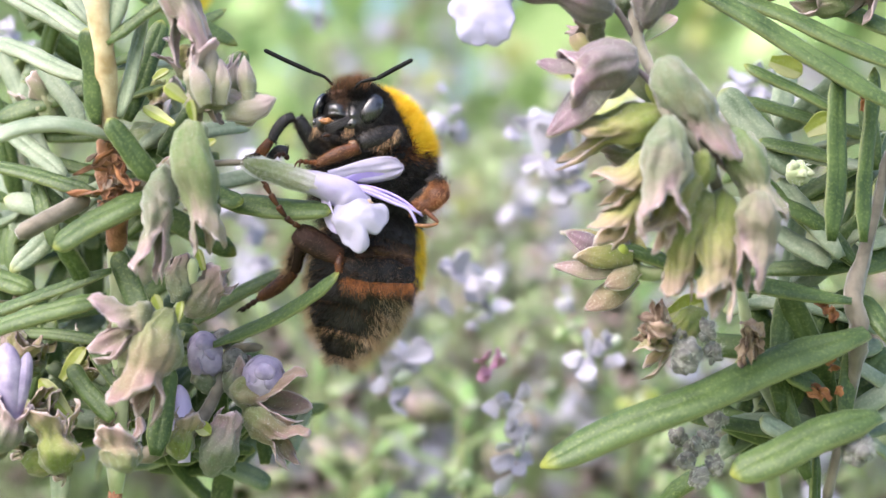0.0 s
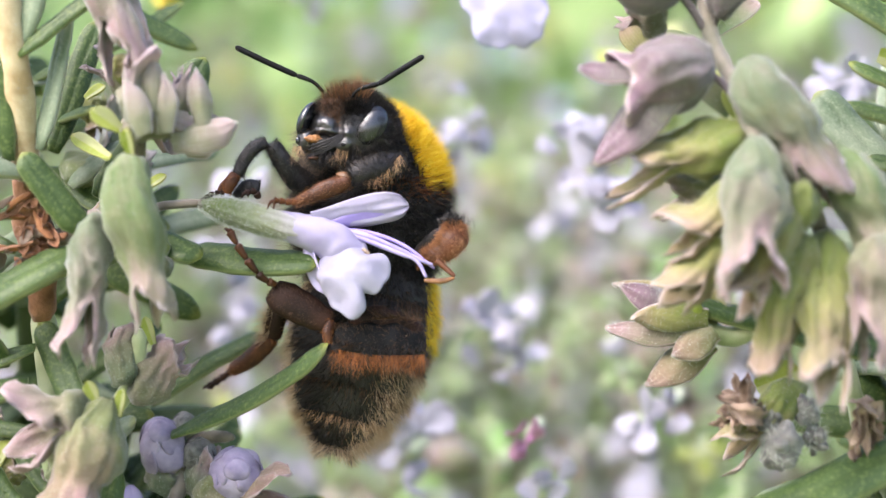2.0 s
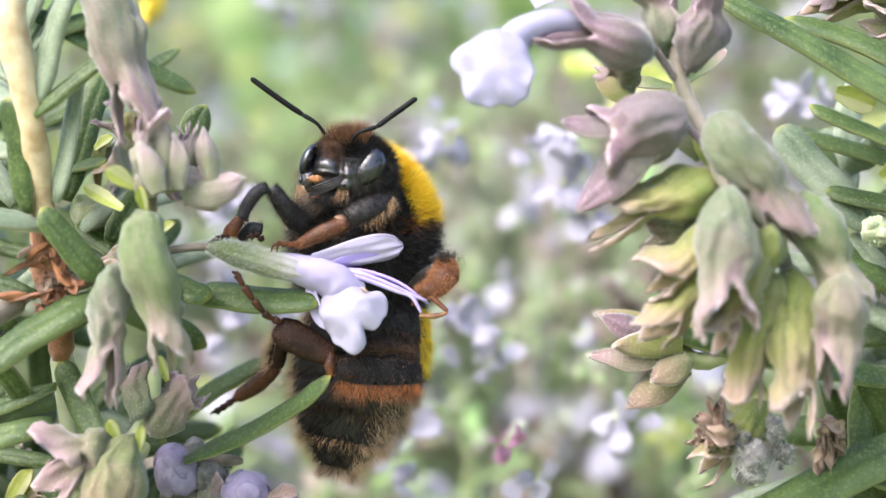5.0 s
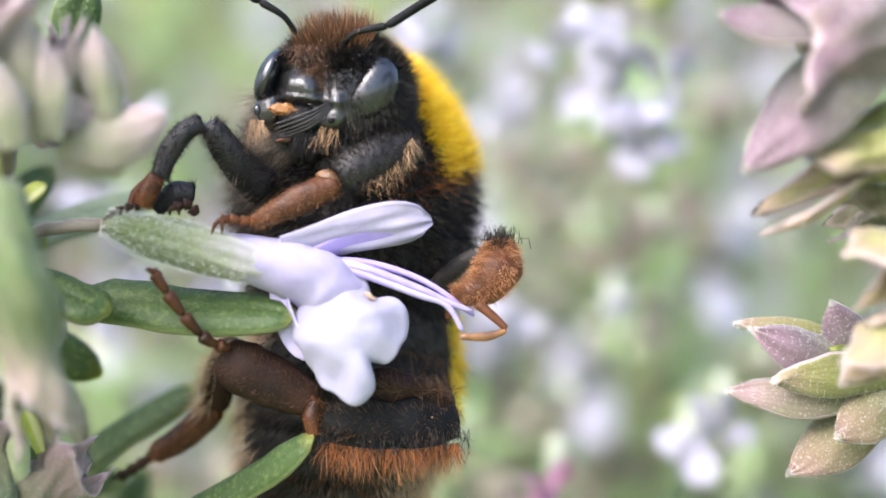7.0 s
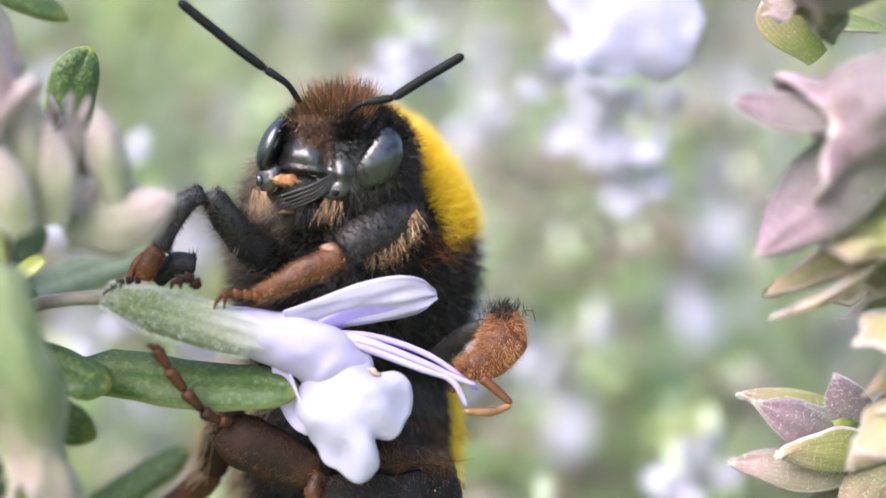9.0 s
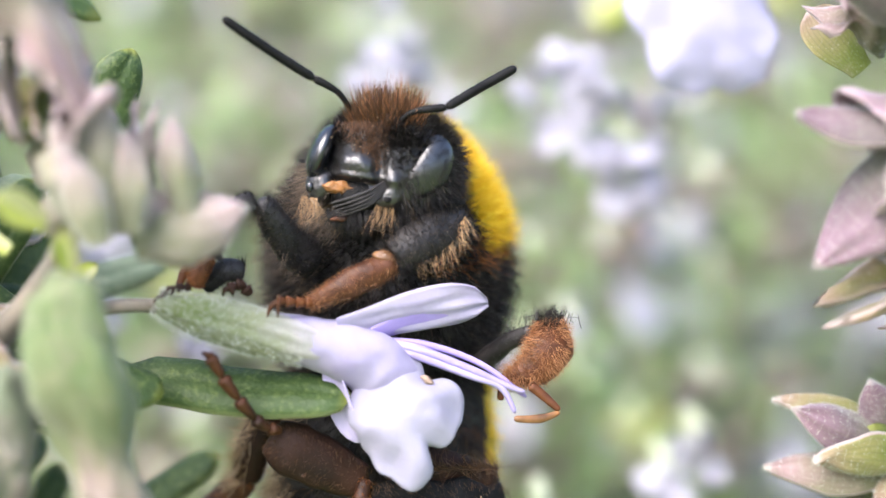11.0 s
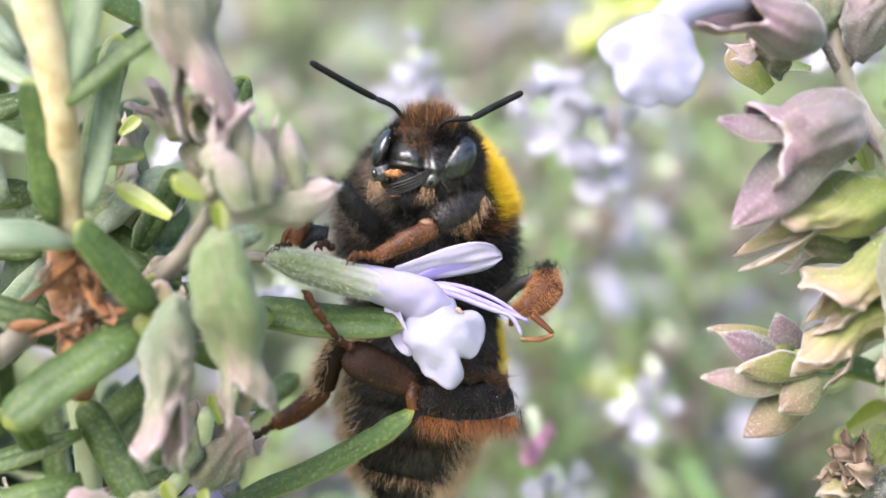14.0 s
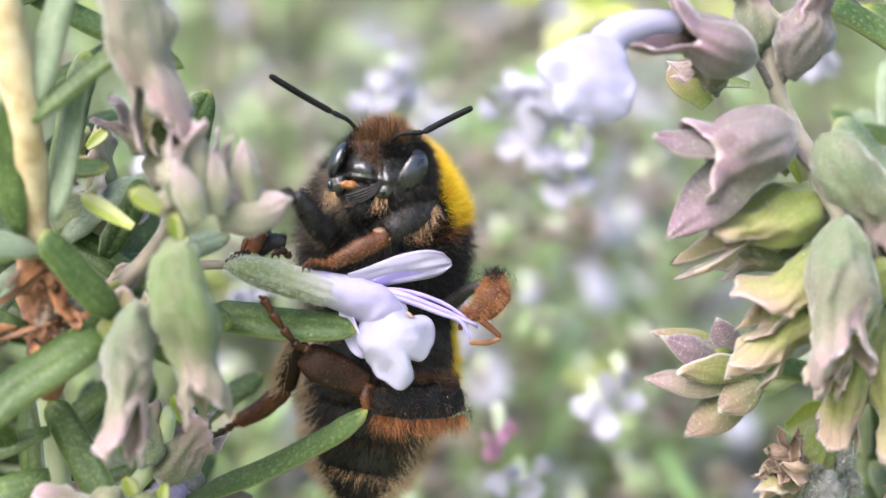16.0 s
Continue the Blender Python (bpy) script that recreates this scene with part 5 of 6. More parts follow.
for k in range(26):
    a = V((-34.86, 106.50, 1.46)) + Vector((g.uniform(-5.5, 4), g.uniform(-1.5, 3), g.uniform(-3.5, 4.5)))
    calyx(sprig, a, a + Vector((g.uniform(-3, 3), g.uniform(-2, 0.5), g.uniform(-2, 3))), g.uniform(1.2, 2.0), g.choice((CALYX_YELLOW, CALYX_GREEN, CALYX_PINK, CALYX_BROWN)), split=0.5, flare=0.25)
for k in range(10):
    a = V((-26.92, 101.00, 19.16)) + Vector((g.uniform(-2.5, 2), g.uniform(0, 3), g.uniform(-6, 5)))
    calyx(sprig, a, a + Vector((g.uniform(-3, 3), g.uniform(-1, 1), g.uniform(-2, 3.5))), g.uniform(1.2, 2.0), g.choice((CALYX_GREEN, CALYX_PINK, CALYX_YELLOW)), split=0.5, flare=0.25)


# ---- the drooping flower spike and the leafy shoot beside it ----
spike = thing("rosemary_flower_spike", (0.91, 101.50, 25.23), "drooping rosemary spike of grey and purple spent calyces", "flower spike", "sprigs round the bee")
stem(spike, [(0.40, 103.00, 34.03), (0.64, 102.50, 28.94), (1.08, 102.00, 25.32), (2.09, 101.00, 22.88), (3.05, 99.00, 19.84), (5.21, 100.00, 17.78), (6.72, 104.00, 15.13), (8.10, 110.00, 12.02)], [0.36, 0.36, 0.42, 0.36, 0.34, 0.36, 0.36, 0.36], STEM_STALK, "purple-grey downy flower stalk")
stem(spike, [(1.25, 102.00, 25.67), (1.60, 101.50, 27.64), (2.11, 101.00, 29.60)], [0.22, 0.2, 0.3], CALYX_PURPLE, name="pedicel")
stem(spike, [(0.84, 102.00, 25.50), (-0.17, 101.50, 26.98), (-1.80, 101.00, 28.29)], [0.22, 0.2, 0.35], CALYX_PURPLE, name="pedicel")
stem(spike, [(2.41, 100.00, 21.68), (1.25, 100.50, 22.97), (0.24, 101.00, 23.76)], [0.22, 0.2, 0.3], CALYX_PURPLE, name="pedicel")
calyx(spike, (0.95, 99.30, 23.55), (-3.60, 100.20, 21.90), 3.3, CALYX_PURPLE, up=(0.25, 0, 1), split=0.66, flare=0.15, lobes=((80, 100, 0.95), (-90, 120, 1.0)), rough=0.16, label="purple-grey two-lipped calyx")
sepal(spike, (-1.50, 99.50, 23.20), (-5.08, 100.10, 23.40), 2.2, CALYX_PURPLE, up=(0.15, -0.5, 0.85), cup=-0.25, label="pinkish upper lip of the calyx", neck=0.8)
sepal(spike, (-1.20, 99.30, 22.40), (-4.35, 100.50, 18.75), 2.7, CALYX_PURPLE, up=(-0.5, -0.8, 0.3), cup=-0.22, label="mauve lower lip of the calyx", neck=0.85, peak=0.4)
up_cal = part("flower", calyx_mesh(bmesh.new(), (-0.43, 100.50, 26.77), (-6.62, 99.00, 28.96), 2.6, up=(0.2, -0.5, 1), split=0.5, flare=0.2), CALYX_PURPLE, spike, "dark purple calyx of a white flower")
part("corolla_tube", tube(bmesh.new(), [(-3.95, 99.50, 28.33), (-5.75, 99.20, 28.25), (-7.10, 99.30, 27.70), (-7.9, 98.9, 26.6)], [0.45, 0.62, 0.82, 1.0], around=18, steps=5), PETAL_DIMMED, up_cal)
part("lower_lip", lip_mesh(bmesh.new(), (-8.30, 98.20, 25.75), (-0.15, -1, 0.1), (0.25, 0, 1), 3.9, 3.7, 0.5, ((85, 0.10, 30), (175, 0.26, 20), (-150, -0.12, 16), (-110, 0.12, 22), (-68, -0.08, 10), (-35, 0.14, 26), (35, -0.06, 20)), n=90, m=16, frill=0.06, hold=3, ripple=0.1, thick=0.05), PETAL_DIMMED, up_cal, "pale hanging lower lip")
petal("upper_petal", up_cal, (-6.07, 103.00, 29.89), (-7.18, 103.40, 33.97), 2.2, PETAL_LILAC, up=(-0.4, -0.9, 0), cup=-0.2, arch=0.1, neck=0.5)
calyx(spike, (-0.82, 102.80, 25.86), (-3.63, 103.50, 26.93), 1.8, CALYX_PINK, up=(0, -0.5, 0.9), split=0.5, flare=0.25)
petal("bract", spike, (-1.39, 105.00, 24.86), (-2.95, 105.80, 26.85), 1.6, CALYX_YELLOW, up=(-0.4, -0.9, 0), cup=0.3, neck=0.5, thick=0.1)
calyx(spike, (1.59, 101.50, 26.25), (2.78, 100.60, 31.22), 2.3, CALYX_PURPLE, up=(0.7, -0.7, 0), split=0.6, flare=0.1, label="dark purple calyx")
calyx(spike, (0.57, 102.50, 26.83), (-0.63, 102.00, 31.31), 2.2, CALYX_GREY, up=(-0.7, -0.7, 0), split=0.6, flare=0.1, label="grey calyx")
petal("bract", spike, (1.61, 105.40, 26.16), (3.59, 106.00, 27.94), 1.3, CALYX_GREEN, "pale downy bract", up=(0, -0.8, 0.6), cup=0.2, neck=0.4, thick=0.1)
petal("bract", spike, (0.73, 105.40, 25.81), (-1.77, 106.00, 26.22), 0.9, CALYX_GREEN, "pale downy bract", up=(0, -0.8, 0.6), cup=0.2, neck=0.4, thick=0.1)
petal("bract", spike, (2.11, 103.20, 21.68), (0.22, 102.80, 23.92), 1.3, CALYX_GREEN, "pale downy bract", up=(-0.3, -0.8, 0.3), cup=0.2, neck=0.5, thick=0.1)
petal("bract", spike, (2.61, 102.80, 21.26), (1.93, 102.60, 22.98), 1.0, LEAF_YOUNG, up=(-0.3, -0.8, 0.3), cup=0.2, neck=0.5, thick=0.1)
calyx(spike, (2.92, 100.50, 20.40), (-4.26, 101.40, 18.08), 2.6, CALYX_YELLOW, up=(0, -0.5, 0.9), split=0.5, flare=0.12, label="yellow-green calyx")
petal("bract", spike, (3.13, 103.20, 20.97), (0.22, 102.80, 20.41), 1.0, LEAF_YOUNG, up=(0, -0.8, 0.6), cup=0.2, neck=0.5, thick=0.1)
calyx(spike, (2.57, 98.60, 23.29), (7.04, 100.50, 16.49), 2.5, CALYX_GREY, up=(0.70, -0.60, 0.20), split=0.55, flare=0.08, label="grey calyx with a faded mauve lip")
calyx(spike, (3.03, 98.50, 19.64), (2.75, 97.40, 11.67), 2.8, CALYX_GREY, up=(-0.8, -0.5, 0), split=0.6, flare=0.14, label="grey-green hanging calyx with a pink lip")
calyx(spike, (4.06, 100.00, 17.79), (-1.92, 100.00, 14.95), 2.5, CALYX_YELLOW, up=(-0.10, -0.50, 0.90), split=0.5, flare=0.15, label="olive calyx with pink points")
calyx(spike, (4.88, 100.00, 17.28), (2.05, 98.50, 11.35), 2.4, CALYX_YELLOW, up=(-0.70, -0.60, 0.20), split=0.6, flare=0.05, label="olive calyx with pink points")
calyx(spike, (5.06, 100.50, 15.66), (3.62, 101.00, 8.49), 2.5, CALYX_YELLOW, up=(-0.70, -0.60, 0.20), split=0.65, flare=0.03, label="olive calyx with pink points")
calyx(spike, (6.63, 102.00, 15.98), (5.90, 98.50, 7.46), 2.5, CALYX_YELLOW, up=(-0.80, -0.60, 0.20), split=0.68, flare=0.03, label="olive calyx with pale points")
calyx(spike, (6.92, 101.00, 19.59), (10.02, 101.20, 12.85), 2.5, CALYX_GREEN, up=(0.70, -0.60, 0.20), split=0.55, flare=0.1, label="pale green calyx with a pink lip")
calyx(spike, (8.56, 99.00, 15.33), (8.06, 99.50, 8.80), 2.2, CALYX_PINK, up=(0.70, -0.60, 0.20), split=0.35, flare=0.08, label="bleached pink calyx with long points")
for base, tip, w, m, up, cup in (
        ((0.66, 106.60, 12.00), (-3.92, 107.20, 13.91), 1.2, CALYX_YELLOW, (-0.2, -0.6, 0.8), 0.3),
        ((0.73, 106.00, 12.02), (-3.56, 105.90, 13.81), 1.35, CALYX_PURPLE, (-0.3, -0.8, 0.5), -0.3),
        ((0.56, 106.30, 11.82), (-0.58, 106.20, 14.67), 1.3, CALYX_PURPLE, (-0.4, -0.9, 0.1), -0.25),
        ((1.02, 106.80, 11.62), (1.41, 107.00, 13.93), 1.4, CALYX_YELLOW, (0.1, -0.9, 0.2), 0.25),
        ((0.95, 106.60, 11.65), (-4.23, 106.90, 11.49), 1.5, CALYX_PINK, (-0.1, -0.6, 0.8), -0.3),
        ((1.22, 105.80, 11.60), (-2.89, 105.50, 11.83), 1.6, CALYX_YELLOW, (-0.1, -0.75, -0.6), -0.35),
        ((1.43, 105.60, 11.49), (-0.78, 105.30, 10.02), 1.3, CALYX_BROWN, (-0.5, -0.8, 0.2), -0.25),
        ((1.24, 106.60, 11.09), (-2.10, 106.80, 8.40), 1.6, CALYX_BROWN, (-0.4, -0.8, 0.3), -0.25)):
    sepal(spike, base, V(tip).lerp(V(base), 0.08), w * 1.3, m, up, cup, "pointed downy sepal")
part("bud", ball(bmesh.new(), (0.54, 105.80, 12.43), (0.42, 0.4, 0.5), d=(-0.5, -0.3, 1), n=14, m=10, lump=0.1), LEAF_YOUNG, spike, "small yellow-green bud")
stem(spike, [(0.95, 106.60, 11.65), (2.53, 107.00, 11.16), (5.48, 107.50, 12.59), (7.16, 106.00, 13.55)], [0.5, 0.5, 0.45, 0.4], STEM_GREEN, name="pedicel")
calyx(spike, (3.40, 101.20, 16.30), (-1.70, 100.20, 11.90), 2.3, CALYX_YELLOW, up=(-0.4, -0.5, 0.8), split=0.5, flare=0.15, label="olive calyx with pink points")
calyx(spike, (2.61, 103.00, 18.17), (-1.45, 103.50, 17.73), 1.9, CALYX_GREEN, up=(0, -0.5, 0.9), split=0.6, flare=0.15)
calyx(spike, (5.77, 106.50, 8.64), (1.22, 106.00, 4.92), 2.0, CALYX_YELLOW, up=(0, -0.5, 0.9), split=0.5, flare=0.2)
calyx(spike, (5.17, 99.00, 17.66), (4.77, 102.00, 14.96), 2.0, CALYX_YELLOW, up=(0.5, -0.8, 0), split=0.6, flare=0.1)

stem(spike, [(8.10, 110.00, 12.02), (13, 122, -12), (16, 134, -60), (14, 140, -200), (10, 145, -490)], [0.4, 0.6, 1.0, 2.2, 4.0], STEM_GREEN, name="woody_base")
shoot = thing("rosemary_shoot", (15.12, 107.00, 8.36), "leafy green rosemary shoot with dry grey husks on a woody stem", "rosemary sprig", "sprigs round the bee")
stem(shoot, [(17.64, 109.00, 19.89), (16.69, 109.00, 14.85), (15.52, 108.50, 10.53), (15.83, 108.50, 7.69), (15.46, 110.00, 3.42), (14.09, 111.00, -3.79)], [0.3, 0.35, 0.6, 0.6, 0.35, 0.35], STEM_GREY, "pale woody stem", lump=0.6)
whorls(shoot, [(17.81, 110.00, 21.85), (16.30, 110.00, 14.57), (15.52, 110.00, 8.43), (14.15, 111.00, 1.94), (12.70, 111.00, -1.67)], 46, 6, (LEAF, LEAF, LEAF_PALE), (5, 10))
whorls(shoot, [(7.05, 112.00, -1.11), (11.44, 112.00, 5.52), (12.61, 112.00, 14.74), (10.95, 113.00, 22.36)], 26, 8, (LEAF, LEAF_PALE), (4, 8))
for b, tp, w, m, up, ar in (
        ((18.32, 104.50, 21.37), (3.26, 106.50, 30.97), 1.65, LEAF, (0.35, -0.85, 0.45), 0.3),
        ((18.61, 106.00, 24.24), (6.95, 108.00, 30.00), 1.7, LEAF, (0.3, -0.75, 0.6), 0.3),
        ((14.19, 106.50, 21.54), (7.84, 105.70, 24.87), 1.3, LEAF, (0.3, -0.6, 0.7), 0.1),
        ((11.73, 110.00, 18.23), (6.78, 111.00, 24.35), 2.3, LEAF_PALE, (0.4, -0.9, 0), 0.0),
        ((13.69, 106.00, 13.55), (14.10, 105.50, 24.21), 1.5, LEAF, (0.5, -0.85, 0), 0.0),
        ((15.88, 107.00, 13.62), (16.30, 107.00, 24.99), 1.3, LEAF, (0.5, -0.85, 0), 0.0),
        ((15.21, 107.50, 9.95), (-0.70, 106.00, 12.84), 1.45, LEAF, (0, -0.75, 0.65), -0.4),
        ((16.14, 107.00, 7.95), (-4.31, 103.50, -1.44), 2.7, LEAF, (-0.3, -0.75, 0.6), 0.4),
        ((11.13, 109.00, 2.68), (11.30, 110.00, 10.76), 1.7, LEAF, (0.3, -0.95, 0), 0.0),
        ((11.93, 110.00, 3.02), (13.90, 111.00, 10.63), 1.3, LEAF, (0.3, -0.95, 0), 0.0),
        ((12.83, 109.00, -1.53), (10.50, 109.50, 5.52), 1.3, LEAF, (-0.3, -0.95, 0), 0.0),
        ((13.91, 109.00, 0.95), (4.64, 110.00, 2.39), 1.2, LEAF, (0, -0.8, 0.6), -0.3),
        ((13.09, 108.00, 0.29), (9.39, 107.00, 2.02), 1.4, LEAF_PALE, (0, -0.8, 0.6), -0.2),
        ((16.78, 105.00, 2.53), (7.63, 104.00, -1.44), 2.6, LEAF, (-0.3, -0.7, 0.6), 0.3),
        ((14.76, 108.50, 19.12), (9.56, 109.50, 20.57), 1.2, LEAF, (0, -0.8, 0.6), 0.0),
        ((16.15, 108.50, 18.75), (11.34, 109.50, 20.00), 1.1, LEAF_PALE, (0, -0.8, 0.6), 0.0),
        ((14.74, 109.00, 12.69), (10.70, 110.50, 18.29), 1.5, LEAF_PALE, (0.3, -0.9, 0.2), 0.0),
        ((14.16, 110.00, 12.39), (10.35, 111.00, 14.66), 1.6, LEAF_PALE, (0, -0.8, 0.6), 0.0),
        ((19.15, 109.00, 27.51), (12.31, 111.00, 30.66), 1.5, LEAF, (0, -0.8, 0.6), 0.0),
        ((19.52, 111.00, 30.52), (11.05, 113.00, 33.46), 1.6, LEAF_PALE, (0, -0.8, 0.6), 0.0),
        ((14.96, 109.00, 2.02), (16.23, 110.00, 9.15), 1.3, LEAF, (0.3, -0.95, 0), 0.0),
        ((14.41, 112.00, 13.62), (16.60, 112.00, 15.84), 1.2, LEAF, (0.3, -0.95, 0), 0.0)):
    leaf(shoot, b, tp, w, m, up=up, arch=ar)
stem(shoot, [(14.09, 111.00, -3.79), (16, 122, -60), (20, 130, -220), (18, 138, -490)], [0.35, 0.9, 2.2, 4.0], STEM_GREEN, name="woody_base")
for b, tp, w, m in (((14.46, 109.0, 32.00), (7.35, 108.2, 30.51), 2.4, CALYX_YELLOW), ((15.16, 109.0, 29.80), (10.79, 108.2, 29.90), 2.0, CALYX_GREEN),
                    ((17.30, 109.0, 32.70), (14.70, 108.2, 28.50), 2.3, CALYX_BLUSH), ((11.60, 109.0, 32.50), (8.60, 108.2, 31.15), 1.9, CALYX_BLUSH)):
    calyx(shoot, b, tp, w, m, up=(-0.2, -0.6, 0.8), split=0.5, flare=0.2, label="pale spent calyx with a pink lip")
# dry husks and grey seed heads
for k in range(15):
    a = V((3.47, 105.20, 7.55)) + Vector((rnd.gauss(0, 0.35), rnd.gauss(0, 0.3), rnd.gauss(0, 0.5)))
    part("husk", crumple(petal_mesh(bmesh.new(), a, a + Vector((rnd.uniform(-2.2, -0.2), rnd.uniform(-0.8, 0.3), rnd.uniform(-0.9, 1.6))), rnd.uniform(0.4, 0.9), up=(rnd.gauss(-0.3, 0.6), -1, rnd.gauss(0.3, 0.5)), cup=rnd.uniform(0.3, 0.9), wave=0.7, neck=0.5, nu=8, nv=9, arch=rnd.uniform(-0.15, 0.2), point=2.0), 0.28, 0.2, 0.8, 2.6), DRY, shoot, "curled brown husk")
for k in range(10):
    a = V((8.30, 105.60, 7.59)) + Vector((rnd.gauss(0, 0.3), rnd.gauss(0, 0.3), rnd.gauss(0, 0.5)))
    part("husk", crumple(petal_mesh(bmesh.new(), a, a + Vector((rnd.uniform(-0.8, 1.2), rnd.uniform(-0.6, 0.3), rnd.uniform(-2.4, -0.2))), rnd.uniform(0.4, 0.9), up=(rnd.gauss(-0.3, 0.6), -1, rnd.gauss(0.3, 0.5)), cup=rnd.uniform(0.3, 0.9), wave=0.7, neck=0.5, nu=8, nv=9, arch=rnd.uniform(-0.15, 0.2), point=2.0), 0.28, 0.2, 0.8, 2.6), DRY, shoot, "curled brown husk")
for c, r in (((4.68, 105.40, 5.83), 1.0), ((4.18, 106.00, 7.04), 0.8), ((5.94, 106.40, 7.59), 0.7), ((6.46, 106.60, 6.19), 0.6)):
    seed_head(shoot, c, r, DRY_GREY, "grey woolly seed head")
for c in ((4.39, 108.00, 0.68), (5.50, 107.60, 0.19), (6.33, 108.20, 0.70), (4.90, 107.60, -0.69), (6.84, 108.00, -0.86), (6.88, 108.50, 1.93), (5.77, 107.80, -1.74)):
    seed_head(shoot, c, 0.62, DRY_GREY, "grey woolly seed head", 90)
seed_head(shoot, (11.75, 108.00, 18.18), 0.8, STEM_GREEN, "pale grey-green woolly bud", 36)
seed_head(shoot, (15.43, 105.00, 0.48), 1.0, DRY_GREY, "grey woolly seed head")
for c in ((13.94, 108.50, 9.45), (14.35, 108.00, 5.03), (13.88, 108.50, 4.14), (9.64, 109.00, -0.24), (16.20, 108.50, 22.73)):
    for k in range(3):
        a = V(c) + Vector((rnd.gauss(0, 0.4), 0, rnd.gauss(0, 0.4)))
        part("dry_scale", crumple(petal_mesh(bmesh.new(), a, a + Vector((rnd.gauss(0, 0.6), -0.3, rnd.uniform(-1.1, 1.1))), 0.7, up=(0, -1, 0.2), cup=0.4, wave=0.6, neck=0.5, nu=7, nv=7, point=2.0), 0.2, 0.15, 0.9, 2.6), RUST, shoot, "rusty dry bud scale")
petal("leaflet", shoot, (10.00, 110.00, 26.00), (12.15, 110.00, 25.23), 1.6, LEAF_YOUNG, "young yellow-green leaflet", cup=0.2, neck=0.5, thick=0.1)
petal("leaflet", shoot, (12.47, 110.00, 21.16), (14.27, 110.00, 22.25), 1.6, LEAF_YOUNG, "young yellow-green leaflet", cup=0.2, neck=0.5, thick=0.1)
petal("leaflet", shoot, (3.71, 108.00, 8.67), (5.86, 108.50, 9.59), 1.6, LEAF_YOUNG, "young yellow-green leaflet", cup=0.2, neck=0.5, thick=0.1)


# ---- the rest of the bush, out of focus ----
def far_sprig(seed, flowers, label):
    """A rosemary shoot: a stem with whorls of needle leaves and, on some, small pale flowers."""
    r = random.Random(seed)
    ob = thing("rosemary_sprig", (0, 0, 0), label, "rosemary sprig", "sprigs of the bush")
    part("stem", tube(bmesh.new(), [(0, 0, 0), (1, 0.6, 30), (-1, 0, 62), (0.6, 0, 95)], [0.9, 0.8, 0.6, 0.3], around=8), STEM_DARK, ob)
    part("woody_base", tube(bmesh.new(), [(0, 0, 1), (3, 4, -110), (-3, 8, -230), (0, 14, -380)], [1.1, 1.5, 2.2, 3.2], around=8), STEM_DARK, ob)
    bm = bmesh.new()
    for i in range(46):
        z = 4 + i * 2.0
        a = i * 2.1 + r.uniform(-0.4, 0.4)
        d = Vector((math.cos(a), math.sin(a), r.uniform(0.3, 0.9)))
        p = Vector((0, 0, z))
        leaf_mesh(bm, p, p + d.normalized() * r.uniform(9, 15) * (1 if i < 38 else 0.6), 1.7, up=(0, 0, 1), steps=5, arch=r.uniform(-0.5, 1))
    part("foliage", bm, LEAF_FAR_LIT, ob, kind="stuff")
    bm = bmesh.new()
    for i in range(26):
        z, a = r.uniform(10, 94), r.uniform(0, 6.3)
        p = Vector((math.cos(a) * 3, math.sin(a) * 3, z))
        calyx_mesh(bm, p, p + Vector((math.cos(a) * 5, math.sin(a) * 5, r.uniform(-2, 2))), 2.6, around=12, steps=5)
    part("spent_bloom", bm, CALYX_PINK if seed % 2 else CALYX_GREEN, ob, kind="stuff")
    for i in range(flowers):
        z, a = r.uniform(25, 92), r.uniform(0, 6.3)
        p = Vector((math.cos(a) * 6, math.sin(a) * 6, z))
        o = Vector((math.cos(a), math.sin(a), 0))
        bm = bmesh.new()
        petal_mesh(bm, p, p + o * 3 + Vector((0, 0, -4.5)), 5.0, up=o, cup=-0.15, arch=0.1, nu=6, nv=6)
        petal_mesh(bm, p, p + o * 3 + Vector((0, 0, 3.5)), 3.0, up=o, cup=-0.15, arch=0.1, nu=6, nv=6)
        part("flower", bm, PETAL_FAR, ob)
    return ob


def slope(depth):
    """Height of the shoot tips: the bush rises away from the bee, so that its face lies open to the light."""
    return -2 + (depth - 165) * 0.36


kinds = [far_sprig(11, 7, "soft green rosemary shoot with pale lilac flowers"), far_sprig(12, 3, "soft green rosemary shoot with a few flowers"), far_sprig(13, 10, "rosemary shoot thick with pale lilac flowers")]
r = random.Random(5)
first = set()
for i in range(230):
    depth = 168 + 340 * r.random() ** 1.1
    half = 30 + depth * 0.42
    x, z = -8 + r.uniform(-half, half), slope(depth) + r.gauss(0, 13) - 95
    k = i % 3
    m = pose(x * MM, depth * MM, z * MM, r.uniform(-20, 15), r.uniform(-16, 16), r.uniform(0, 360))
    if k not in first:
        first.add(k)
        kinds[k].matrix_basis = m
    else:
        copy_thing(kinds[k], m)


